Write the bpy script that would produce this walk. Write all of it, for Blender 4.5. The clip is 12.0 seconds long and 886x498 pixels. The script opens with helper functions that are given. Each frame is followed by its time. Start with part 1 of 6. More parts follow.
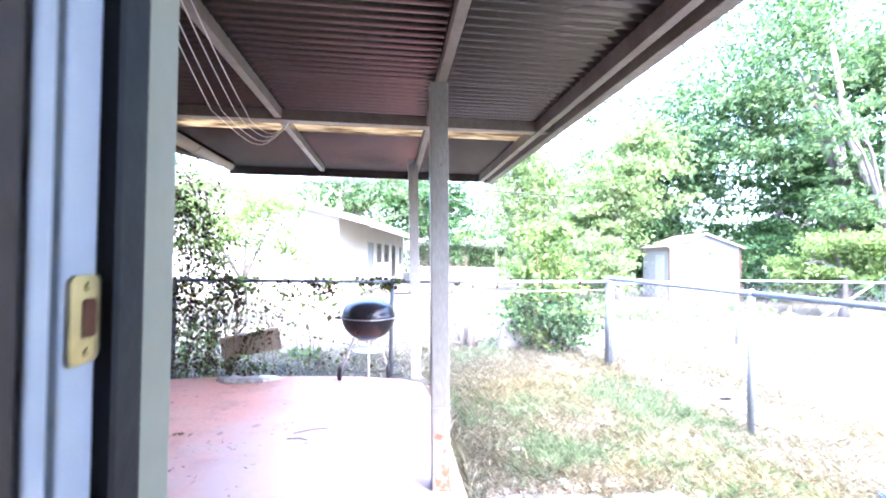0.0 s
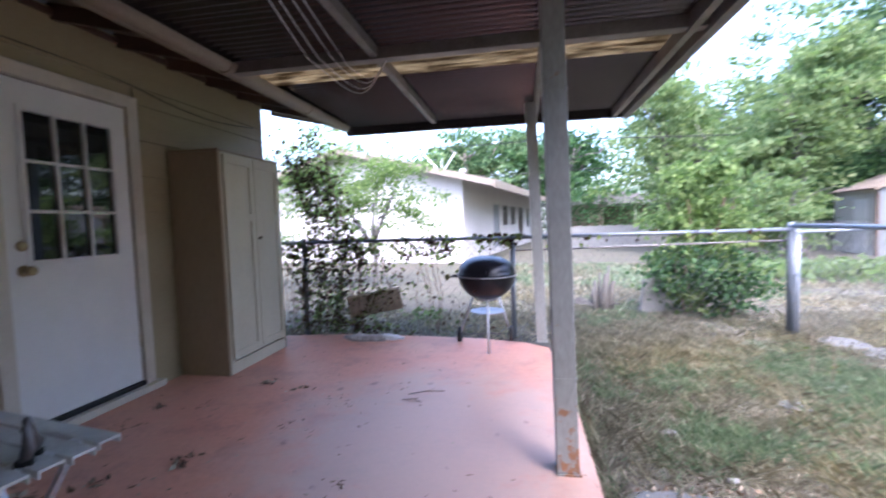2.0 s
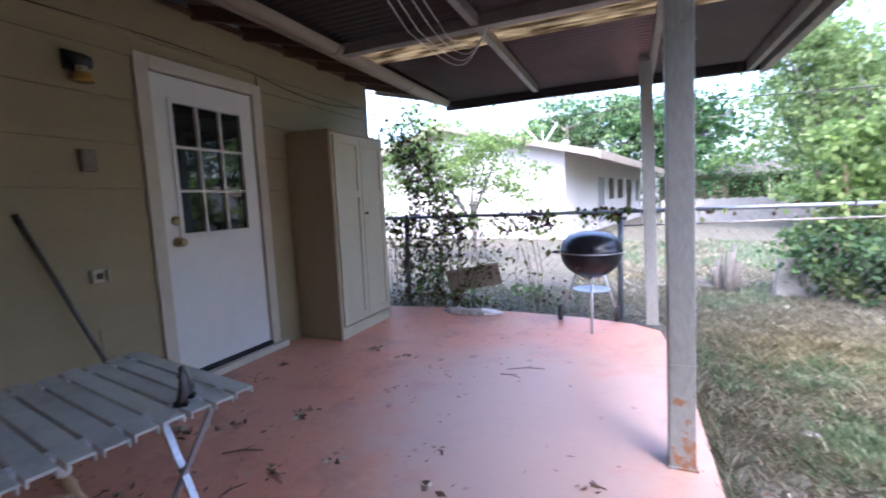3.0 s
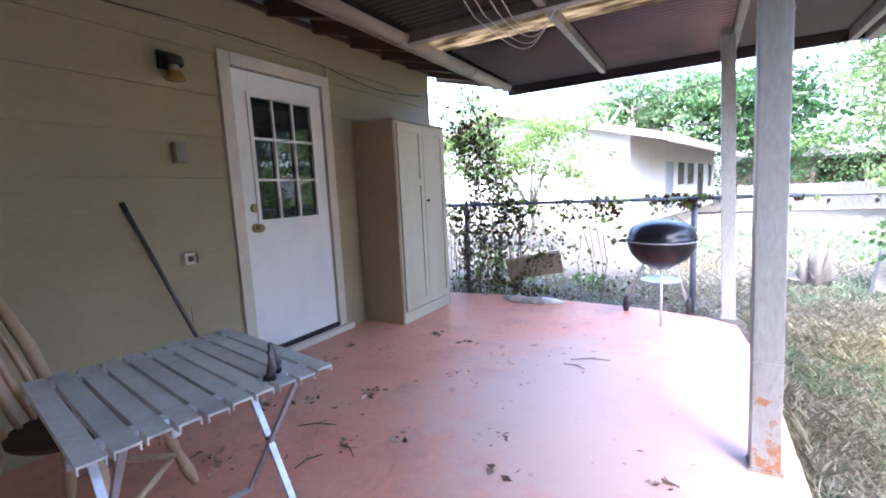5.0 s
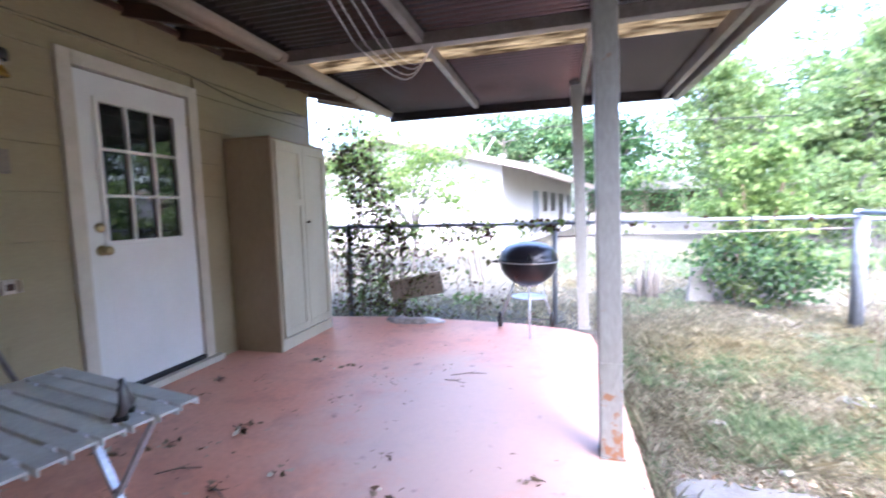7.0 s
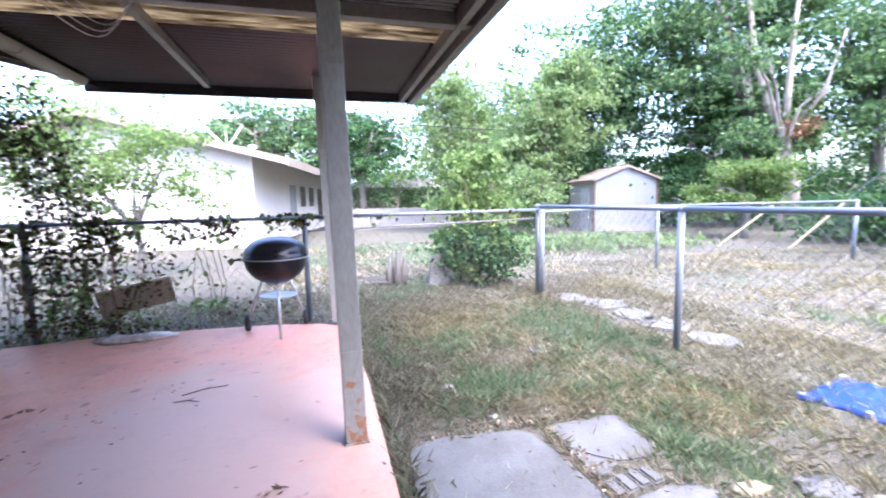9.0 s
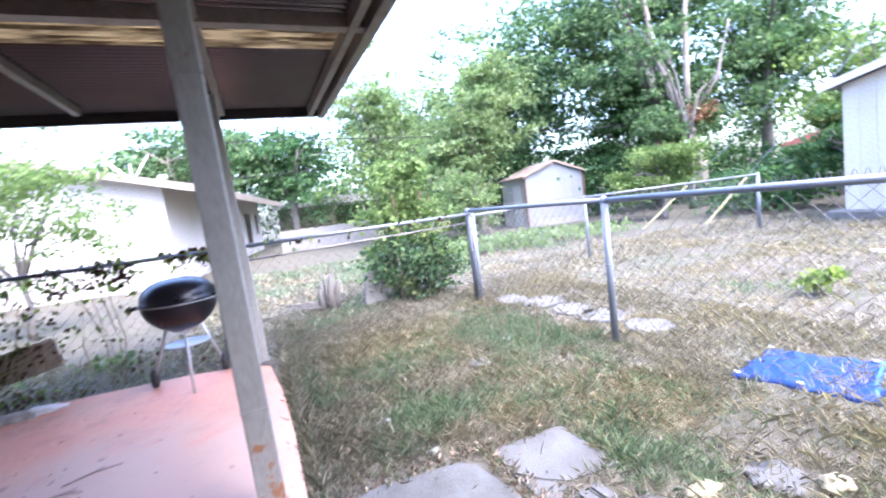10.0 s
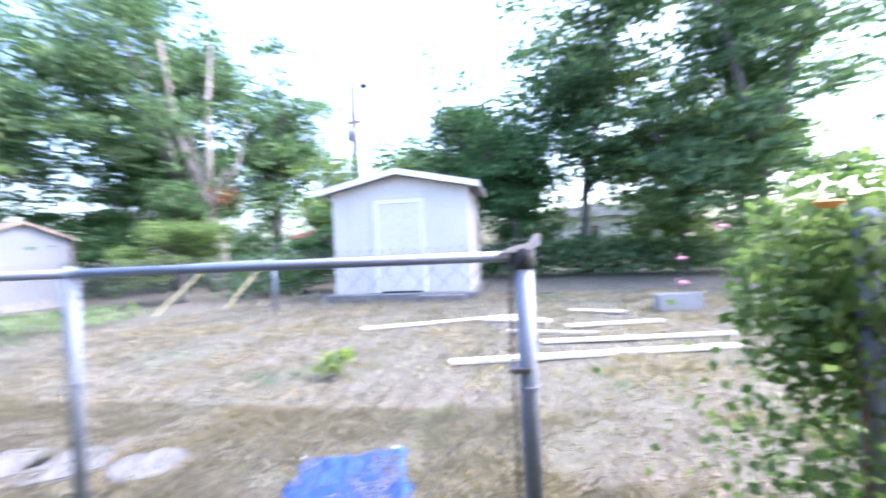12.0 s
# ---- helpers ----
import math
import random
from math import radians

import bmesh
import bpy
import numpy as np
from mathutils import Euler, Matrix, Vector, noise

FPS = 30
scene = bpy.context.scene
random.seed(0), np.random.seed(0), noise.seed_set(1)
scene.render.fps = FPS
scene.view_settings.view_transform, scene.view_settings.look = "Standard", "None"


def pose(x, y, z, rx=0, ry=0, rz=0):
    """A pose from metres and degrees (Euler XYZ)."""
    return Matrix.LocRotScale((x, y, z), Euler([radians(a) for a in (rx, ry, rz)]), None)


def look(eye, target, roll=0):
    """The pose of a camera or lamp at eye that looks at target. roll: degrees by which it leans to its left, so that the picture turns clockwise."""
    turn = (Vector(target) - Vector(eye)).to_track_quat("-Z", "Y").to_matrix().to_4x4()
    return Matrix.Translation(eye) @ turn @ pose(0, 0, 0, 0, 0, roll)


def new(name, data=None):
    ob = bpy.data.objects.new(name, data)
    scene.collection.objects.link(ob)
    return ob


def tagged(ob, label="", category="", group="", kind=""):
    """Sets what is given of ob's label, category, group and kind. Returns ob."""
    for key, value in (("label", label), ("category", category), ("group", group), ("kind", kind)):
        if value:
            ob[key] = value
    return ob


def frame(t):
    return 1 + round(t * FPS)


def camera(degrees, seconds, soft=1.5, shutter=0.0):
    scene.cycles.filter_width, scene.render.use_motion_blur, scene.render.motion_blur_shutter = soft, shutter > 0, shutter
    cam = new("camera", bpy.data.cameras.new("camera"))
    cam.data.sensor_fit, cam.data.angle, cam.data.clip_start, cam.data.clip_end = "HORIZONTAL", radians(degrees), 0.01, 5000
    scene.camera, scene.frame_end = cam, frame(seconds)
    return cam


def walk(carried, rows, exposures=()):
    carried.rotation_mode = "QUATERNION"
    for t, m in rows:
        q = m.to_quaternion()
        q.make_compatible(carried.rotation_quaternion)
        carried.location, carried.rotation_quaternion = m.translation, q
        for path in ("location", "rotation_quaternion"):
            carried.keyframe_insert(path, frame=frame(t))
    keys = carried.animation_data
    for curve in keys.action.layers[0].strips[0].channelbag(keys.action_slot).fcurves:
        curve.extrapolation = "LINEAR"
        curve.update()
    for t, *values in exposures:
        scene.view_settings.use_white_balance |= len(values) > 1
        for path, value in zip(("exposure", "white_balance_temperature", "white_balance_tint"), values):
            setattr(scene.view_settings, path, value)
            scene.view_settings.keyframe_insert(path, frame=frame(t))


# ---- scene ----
cam = camera(90.7, 12.0, soft=1.8, shutter=0.6)
PATH = [
    (0, (0.933, 0.653, 1.324), (1.162, 2.639, 1.359), 0.8),
    (0.5, (0.924, 0.745, 1.338), (1.099, 2.736, 1.418), -1.4),
    (1, (1.017, 0.879, 1.289), (1.097, 2.873, 1.416), -2.0),
    (1.5, (1.01, 1.006, 1.256), (0.966, 3.005, 1.256), -2.3),
    (2, (1.036, 1.082, 1.204), (0.68, 3.047, 1.084), -1.8),
    (2.5, (1.026, 1.116, 1.195), (0.437, 3.017, 1.0), -2.2),
    (3, (1.014, 1.113, 1.195), (0.231, 2.941, 0.981), -2.5),
    (3.5, (0.991, 1.099, 1.195), (0.061, 2.854, 0.961), -2.4),
    (5.5, (0.969, 1.072, 1.202), (-0.037, 2.78, 0.938), -2.8),
    (6, (0.979, 1.066, 1.2), (0.119, 2.853, 0.938), -2.2),
    (6.5, (0.994, 1.055, 1.193), (0.257, 2.9, 0.959), -2.1),
    (7, (0.999, 1.031, 1.196), (0.478, 2.953, 1.019), -1.6),
    (7.5, (1.045, 1.051, 1.151), (0.828, 3.035, 1.019), -2.0),
    (9.5, (1.208, 1.102, 1.183), (1.859, 2.977, 0.934), -3.0),
    (10, (1.341, 1.248, 1.191), (2.103, 3.086, 0.986), -7.2),
    (10.5, (1.433, 1.42, 1.184), (2.54, 3.075, 0.99), -6.3),
    (11, (1.556, 1.644, 1.177), (3.064, 2.955, 1.101), -2.7),
    (11.1, (1.615, 1.7, 1.167), (3.184, 2.939, 1.097), -2.4),
    (11.5, (1.809, 1.793, 1.126), (3.565, 2.75, 1.107), -3.9),
    (12, (2.093, 1.844, 1.114), (4.067, 2.17, 1.102), -2.6),
]
EXPOSURES = [(t, s, 5550, 22) for t, s in ((0.0, 5.03), (0.3, 4.58), (0.6, 4.02), (1.0, 3.58), (1.5, 3.28), (2.0, 3.25), (3.0, 3.50), (3.7, 3.83), (5.3, 4.38), (6.5, 4.38), (7.5, 4.08), (8.6, 3.73), (9.5, 3.56), (10.5, 3.63), (12.0, 3.43))]
walk(cam, [(t, look(eye, target, roll)) for t, eye, target, roll in PATH], EXPOSURES)

# ---- light ----
SUN_EL, SUN_AZ = 55.0, 161.0   # degrees; azimuth clockwise from +y
world = bpy.data.worlds.new("sky")
scene.world = world
world.use_nodes = True
wn, wl = world.node_tree.nodes, world.node_tree.links
sky = wn.new("ShaderNodeTexSky")
sky.sky_type, sky.sun_disc = "NISHITA", False
sky.sun_elevation, sky.sun_rotation = radians(SUN_EL), radians(SUN_AZ)
sky.dust_density, sky.ozone_density = 4.5, 1.0
wn["Background"].inputs["Strength"].default_value = 0.15
wl.new(sky.outputs["Color"], wn["Background"].inputs["Color"])
sun = new("sun", bpy.data.lights.new("sun", "SUN"))
sun.data.energy, sun.data.angle, sun.data.color = 0.32, radians(75.0), (1.0, 0.95, 0.87)
_az, _el = radians(SUN_AZ), radians(SUN_EL)
sun.matrix_world = look((30 * math.sin(_az) * math.cos(_el), 30 * math.cos(_az) * math.cos(_el), 30 * math.sin(_el)), (0, 0, 0))

rng = np.random.default_rng(7)

# ---- materials ----


def paint(name, color, rough=0.6, metal=0.0, dirt=(0.5, 0.5, 0.5), amount=0.3, scale=3.0, fine=60.0, bump=0.15, stretch=(1, 1, 1), spec=0.5, per_piece=0.0, coat=0.0, grain=1.0):
    """Surface with a base colour, blotches of a second colour and fine grain."""
    m = bpy.data.materials.new(name)
    m.use_nodes = True
    n, l = m.node_tree.nodes, m.node_tree.links
    p = n["Principled BSDF"]
    tc = n.new("ShaderNodeTexCoord")
    mp = n.new("ShaderNodeMapping")
    mp.inputs["Scale"].default_value = stretch
    l.new(tc.outputs["Object"], mp.inputs["Vector"])
    big = n.new("ShaderNodeTexNoise")
    big.inputs["Scale"].default_value, big.inputs["Detail"].default_value, big.inputs["Roughness"].default_value = scale, 6, 0.6
    small = n.new("ShaderNodeTexNoise")
    small.inputs["Scale"].default_value, small.inputs["Detail"].default_value = fine, 4
    l.new(mp.outputs[0], big.inputs["Vector"])
    l.new(mp.outputs[0], small.inputs["Vector"])
    ramp = n.new("ShaderNodeMapRange")
    ramp.inputs["From Min"].default_value, ramp.inputs["From Max"].default_value, ramp.inputs["To Max"].default_value = 0.42, 0.72, amount
    l.new(big.outputs["Fac"], ramp.inputs["Value"])
    mix = n.new("ShaderNodeMix")
    mix.data_type = "RGBA"
    mix.inputs[6].default_value, mix.inputs[7].default_value = (*color, 1), (*dirt, 1)
    l.new(ramp.outputs[0], mix.inputs[0])
    vary = n.new("ShaderNodeMapRange")
    vary.inputs["From Min"].default_value, vary.inputs["From Max"].default_value = 0.3, 0.7
    vary.inputs["To Min"].default_value, vary.inputs["To Max"].default_value = 1 - 0.15 * grain, 1 + 0.12 * grain
    l.new(small.outputs["Fac"], vary.inputs["Value"])
    mul = n.new("ShaderNodeMix")
    mul.data_type, mul.blend_type = "RGBA", "MULTIPLY"
    mul.inputs[0].default_value = 1.0
    l.new(mix.outputs[2], mul.inputs[6])
    l.new(vary.outputs[0], mul.inputs[7])
    out = mul.outputs[2]
    if per_piece:
        info = n.new("ShaderNodeObjectInfo")
        pr = n.new("ShaderNodeMapRange")
        pr.inputs["To Min"].default_value, pr.inputs["To Max"].default_value = 1 - per_piece, 1 + per_piece
        l.new(info.outputs["Random"], pr.inputs["Value"])
        m2 = n.new("ShaderNodeMix")
        m2.data_type, m2.blend_type = "RGBA", "MULTIPLY"
        m2.inputs[0].default_value = 1.0
        l.new(out, m2.inputs[6])
        l.new(pr.outputs[0], m2.inputs[7])
        out = m2.outputs[2]
    l.new(out, p.inputs["Base Color"])
    rr = n.new("ShaderNodeMapRange")
    rr.inputs["To Min"].default_value, rr.inputs["To Max"].default_value = max(rough - 0.12, 0.02), min(max(rough + 0.12, 0.05) if rough > 0 else 0.03, 1)
    l.new(big.outputs["Fac"], rr.inputs["Value"])
    l.new(rr.outputs[0], p.inputs["Roughness"])
    p.inputs["Metallic"].default_value = metal
    p.inputs["Specular IOR Level"].default_value = spec
    p.inputs["Coat Weight"].default_value = coat
    if bump:
        b = n.new("ShaderNodeBump")
        b.inputs["Strength"].default_value, b.inputs["Distance"].default_value = bump, 0.01
        l.new(small.outputs["Fac"], b.inputs["Height"])
        l.new(b.outputs[0], p.inputs["Normal"])
    return m


def foliage(name, stops, through_light=0.4, rough=0.7):
    """Leaves: colour varies leaf by leaf, light shines through."""
    m = bpy.data.materials.new(name)
    m.use_nodes = True
    n, l = m.node_tree.nodes, m.node_tree.links
    geo = n.new("ShaderNodeNewGeometry")
    ramp = n.new("ShaderNodeValToRGB")
    el = ramp.color_ramp.elements
    while len(el) < len(stops):
        el.new(0.5)
    for e, (at, c) in zip(el, stops):
        e.position, e.color = at, (*c, 1)
    l.new(geo.outputs["Random Per Island"], ramp.inputs[0])
    p = n["Principled BSDF"]
    p.inputs["Roughness"].default_value = rough
    p.inputs["Specular IOR Level"].default_value = 0.15
    l.new(ramp.outputs[0], p.inputs["Base Color"])
    tr = n.new("ShaderNodeBsdfTranslucent")
    warm = n.new("ShaderNodeMix")
    warm.data_type, warm.blend_type = "RGBA", "MULTIPLY"
    warm.inputs[0].default_value, warm.inputs[7].default_value = 1.0, (1.2, 1.35, 0.85, 1)
    l.new(ramp.outputs[0], warm.inputs[6])
    l.new(warm.outputs[2], tr.inputs["Color"])
    mx = n.new("ShaderNodeMixShader")
    mx.inputs[0].default_value = through_light
    l.new(p.outputs[0], mx.inputs[1])
    l.new(tr.outputs[0], mx.inputs[2])
    l.new(mx.outputs[0], n["Material Output"].inputs["Surface"])
    return m


M = {}
M["siding"] = paint("olive_siding_paint", (0.35, 0.295, 0.17), 0.65, dirt=(0.285, 0.235, 0.135), amount=0.5, scale=1.6, fine=45, bump=0.05, stretch=(1, 0.5, 2), grain=0.35)
M["trim"] = paint("off_white_trim_paint", (0.62, 0.57, 0.47), 0.55, dirt=(0.45, 0.40, 0.30), amount=0.5, scale=5, bump=0.03, grain=0.3)
M["sage"] = paint("pale_sage_casing_paint", (0.43, 0.41, 0.29), 0.6, dirt=(0.36, 0.34, 0.235), amount=0.4, scale=4, bump=0.03, grain=0.3)
M["door_white"] = paint("white_door_paint", (0.79, 0.79, 0.76), 0.42, dirt=(0.66, 0.65, 0.62), amount=0.35, scale=3, bump=0.0, grain=0.15)
M["brass"] = paint("brass", (0.52, 0.43, 0.24), 0.35, 1.0, dirt=(0.30, 0.23, 0.11), amount=0.6, scale=40, bump=0)
M["rust_hole"] = paint("rusty_recess", (0.16, 0.05, 0.015), 0.8, dirt=(0.06, 0.02, 0.01), amount=0.6, scale=60)
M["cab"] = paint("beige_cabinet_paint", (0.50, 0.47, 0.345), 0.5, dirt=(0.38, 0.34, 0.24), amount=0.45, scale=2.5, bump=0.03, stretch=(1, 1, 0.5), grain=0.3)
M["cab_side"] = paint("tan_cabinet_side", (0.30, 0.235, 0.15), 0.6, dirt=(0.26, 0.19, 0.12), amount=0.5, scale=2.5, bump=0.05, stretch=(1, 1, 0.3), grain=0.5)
M["dark_wood"] = paint("brown_stained_wood", (0.085, 0.05, 0.032), 0.7, dirt=(0.15, 0.09, 0.055), amount=0.5, scale=3, stretch=(0.5, 4, 4), bump=0.3)
M["soffit"] = paint("tan_soffit_boards", (0.17, 0.12, 0.08), 0.7, dirt=(0.085, 0.055, 0.038), amount=0.6, scale=4, stretch=(3, 0.4, 1), bump=0.2)
M["interior"] = paint("dark_brown_interior", (0.07, 0.05, 0.04), 0.7, dirt=(0.05, 0.035, 0.03), amount=0.4)
M["rubber"] = paint("black_rubber", (0.015, 0.015, 0.016), 0.75, dirt=(0.04, 0.04, 0.04), amount=0.3, scale=20)
M["jamb"] = paint("blue_white_jamb_paint", (0.62, 0.65, 0.68), 0.5, dirt=(0.5, 0.52, 0.55), amount=0.4, scale=6, bump=0.0, grain=0.3)
M["galv"] = paint("weathered_galvanised_steel", (0.18, 0.21, 0.255), 0.5, 0.4, dirt=(0.16, 0.17, 0.19), amount=0.5, scale=14, fine=120, bump=0.05)
M["wire"] = paint("chain_link_wire", (0.11, 0.115, 0.12), 0.65, 0.1, dirt=(0.08, 0.075, 0.07), amount=0.5, scale=20, bump=0)
M["beam"] = paint("painted_steel_beam", (0.19, 0.17, 0.155), 0.5, dirt=(0.11, 0.08, 0.06), amount=0.55, scale=6, bump=0.08)
M["gutter"] = paint("cream_gutter_paint", (0.25, 0.205, 0.15), 0.55, dirt=(0.17, 0.115, 0.07), amount=0.6, scale=4, stretch=(1, 0.4, 1), bump=0.03, grain=0.5)
M["roof_metal"] = paint("corrugated_sheet_underside", (0.125, 0.11, 0.11), 0.21, 0.8, dirt=(0.075, 0.062, 0.06), amount=0.3, scale=1.6, fine=40, bump=0.05)
M["post_plain"] = paint("grey_post_paint_worn", (0.29, 0.298, 0.285), 0.5, dirt=(0.20, 0.185, 0.16), amount=0.6, scale=6, fine=70, bump=0.08, stretch=(1, 1, 0.3))
M["aluminium"] = paint("dull_aluminium", (0.42, 0.44, 0.47), 0.45, 0.6, dirt=(0.25, 0.25, 0.26), amount=0.5, scale=12, bump=0.05)
M["alu_leg"] = paint("bright_aluminium", (0.52, 0.53, 0.56), 0.42, 0.45, dirt=(0.4, 0.4, 0.4), amount=0.3, scale=10, bump=0)
M["slat"] = paint("weathered_grey_slat", (0.66, 0.67, 0.63), 0.42, 0.0, dirt=(0.38, 0.37, 0.335), amount=0.6, scale=5, fine=50, bump=0.04, per_piece=0.1, grain=0.5)
M["plastic"] = paint("white_plastic_clip", (0.75, 0.76, 0.78), 0.4, bump=0)
M["chair"] = paint("pale_turned_wood", (0.50, 0.34, 0.20), 0.5, dirt=(0.36, 0.22, 0.12), amount=0.5, scale=5, stretch=(3, 3, 0.6), bump=0.12)
M["enamel"] = paint("black_enamel", (0.007, 0.007, 0.011), 0.3, dirt=(0.016, 0.016, 0.018), amount=0.4, scale=8, bump=0, spec=0.3, coat=0.08)
M["cardboard"] = paint("faded_brown_board", (0.40, 0.345, 0.27), 0.8, dirt=(0.16, 0.15, 0.11), amount=0.5, scale=5)
M["cloth"] = paint("dirty_cloth", (0.45, 0.42, 0.40), 0.9, dirt=(0.12, 0.10, 0.09), amount=0.8, scale=14, bump=0.3)
M["concrete"] = paint("grey_concrete", (0.115, 0.118, 0.116), 0.85, dirt=(0.062, 0.061, 0.058), amount=0.8, scale=5, fine=90, bump=0.3, per_piece=0.08)
M["stone"] = paint("pale_stone", (0.23, 0.23, 0.225), 0.85, dirt=(0.16, 0.15, 0.135), amount=0.5, scale=6, bump=0.4)
M["yellow_stone"] = paint("cream_foam", (0.25, 0.23, 0.155), 0.85, dirt=(0.3, 0.25, 0.15), amount=0.5, scale=14, bump=0.4)
M["tarp"] = paint("blue_tarpaulin", (0.02, 0.08, 0.38), 0.62, dirt=(0.05, 0.12, 0.38), amount=0.5, scale=6, fine=200, bump=0.1)
M["board"] = paint("white_painted_board", (0.62, 0.58, 0.52), 0.6, dirt=(0.45, 0.4, 0.33), amount=0.4, scale=3)
M["bark"] = paint("grey_bark", (0.12, 0.115, 0.108), 0.9, dirt=(0.075, 0.065, 0.055), amount=0.7, scale=3, fine=25, bump=0.6, stretch=(1, 1, 0.3))
M["pale_bark"] = paint("pale_bark", (0.25, 0.225, 0.195), 0.85, dirt=(0.15, 0.12, 0.09), amount=0.7, scale=2, fine=20, bump=0.4, stretch=(1, 1, 0.3))
M["house_white"] = paint("white_wall_paint", (0.46, 0.445, 0.43), 0.7, dirt=(0.40, 0.38, 0.355), amount=0.4, scale=0.8, fine=20, bump=0.05)
M["shed_white"] = paint("shed_panel_paint", (0.43, 0.415, 0.375), 0.6, dirt=(0.36, 0.345, 0.31), amount=0.4, scale=1.4, fine=30, bump=0.06, per_piece=0.03)
M["shed_trim"] = paint("shed_trim_paint", (0.56, 0.55, 0.53), 0.55, dirt=(0.47, 0.45, 0.43), amount=0.3, scale=3)
M["shed_lilac"] = paint("greyish_shed_metal", (0.185, 0.195, 0.215), 0.5, dirt=(0.13, 0.17, 0.175), amount=0.5, scale=1.5, bump=0.05)
M["roof_tan"] = paint("tan_roofing", (0.25, 0.20, 0.16), 0.85, dirt=(0.16, 0.12, 0.09), amount=0.6, scale=3, bump=0.3)
M["fascia"] = paint("tan_fascia_paint", (0.20, 0.17, 0.135), 0.6, dirt=(0.13, 0.105, 0.08), amount=0.4, scale=2)
M["roof_grey"] = paint("grey_shingles", (0.27, 0.26, 0.26), 0.85, dirt=(0.18, 0.17, 0.16), amount=0.6, scale=3, bump=0.3)
M["glass_dark"] = paint("dark_window_glass", (0.012, 0.014, 0.014), 0.0, dirt=(0.016, 0.016, 0.016), amount=0.2, bump=0, spec=0.8)
M["pane_far"] = paint("dark_brown_window", (0.035, 0.026, 0.02), 0.3, dirt=(0.05, 0.04, 0.03), amount=0.3, bump=0, spec=0.25)
M["black"] = paint("black_paint", (0.012, 0.012, 0.012), 0.5, dirt=(0.04, 0.04, 0.04), amount=0.3)
M["amber"] = paint("amber_glass", (0.36, 0.22, 0.05), 0.12, dirt=(0.10, 0.06, 0.02), amount=0.3, bump=0)
M["petal"] = paint("orange_petal", (0.72, 0.33, 0.08), 0.6, dirt=(0.6, 0.22, 0.05), amount=0.4, scale=30, bump=0)
M["grey_box"] = paint("grey_box_paint", (0.24, 0.21, 0.165), 0.5, dirt=(0.15, 0.13, 0.10), amount=0.4, scale=20)
M["rod"] = paint("dull_steel_rod", (0.16, 0.15, 0.15), 0.45, 0.6, dirt=(0.1, 0.07, 0.05), amount=0.5, scale=15)
M["cord"] = paint("white_cord", (0.66, 0.63, 0.60), 0.6, bump=0)
M["pink"] = paint("pink_plastic", (0.5, 0.2, 0.26), 0.5, bump=0)
M["yellow"] = paint("yellow_guard", (0.52, 0.46, 0.22), 0.5, bump=0)
M["red"] = paint("faded_red_paint", (0.27, 0.085, 0.06), 0.6, dirt=(0.2, 0.08, 0.06), amount=0.5)
M["pole"] = paint("weathered_pole", (0.11, 0.09, 0.08), 0.85, dirt=(0.07, 0.055, 0.05), amount=0.5, stretch=(3, 3, 0.2), bump=0.3)
M["twig"] = paint("dry_twig", (0.17, 0.12, 0.085), 0.85, dirt=(0.09, 0.06, 0.045), amount=0.5, scale=20)
M["litter"] = foliage("dead_leaf", [(0.0, (0.07, 0.045, 0.03)), (0.4, (0.17, 0.11, 0.07)), (0.7, (0.32, 0.24, 0.17)), (1.0, (0.58, 0.50, 0.40))], 0.1, 0.8)
M["leaf"] = foliage("mid_green_leaf", [(0.0, (0.036, 0.072, 0.034)), (0.5, (0.071, 0.128, 0.062)), (0.85, (0.123, 0.195, 0.093)), (1.0, (0.210, 0.276, 0.134))])
M["leaf_dark"] = foliage("dark_green_leaf", [(0.0, (0.025, 0.063, 0.029)), (0.6, (0.050, 0.108, 0.045)), (1.0, (0.101, 0.178, 0.071))])
M["leaf_light"] = foliage("light_green_leaf", [(0.0, (0.064, 0.107, 0.040)), (0.5, (0.111, 0.172, 0.059)), (1.0, (0.195, 0.253, 0.099))], 0.45)
M["leaf_pale"] = foliage("pale_green_leaf", [(0.0, (0.089, 0.142, 0.066)), (0.5, (0.145, 0.203, 0.095)), (1.0, (0.222, 0.273, 0.137))], 0.5)
M["leaf_lime"] = foliage("yellow_green_leaf", [(0.0, (0.11, 0.16, 0.055)), (0.5, (0.20, 0.27, 0.09)), (1.0, (0.32, 0.38, 0.14))], 0.5)
M["leaf_vine"] = foliage("vine_leaf", [(0.0, (0.035, 0.018, 0.016)), (0.45, (0.075, 0.042, 0.03)), (0.6, (0.05, 0.07, 0.03)), (0.85, (0.10, 0.14, 0.05)), (1.0, (0.22, 0.25, 0.09))], 0.35)
M["leaf_brown"] = foliage("withered_creeper_leaf", [(0.0, (0.03, 0.017, 0.014)), (0.42, (0.065, 0.042, 0.03)), (0.6, (0.09, 0.11, 0.045)), (1.0, (0.24, 0.29, 0.10))], 0.25)
M["leaf_rail"] = foliage("rail_creeper_leaf", [(0.0, (0.045, 0.022, 0.02)), (0.38, (0.085, 0.048, 0.032)), (0.5, (0.09, 0.125, 0.045)), (1.0, (0.27, 0.33, 0.11))], 0.4)
M["leaf_red"] = foliage("russet_leaf", [(0.0, (0.10, 0.05, 0.032)), (1.0, (0.24, 0.14, 0.085))], 0.3)
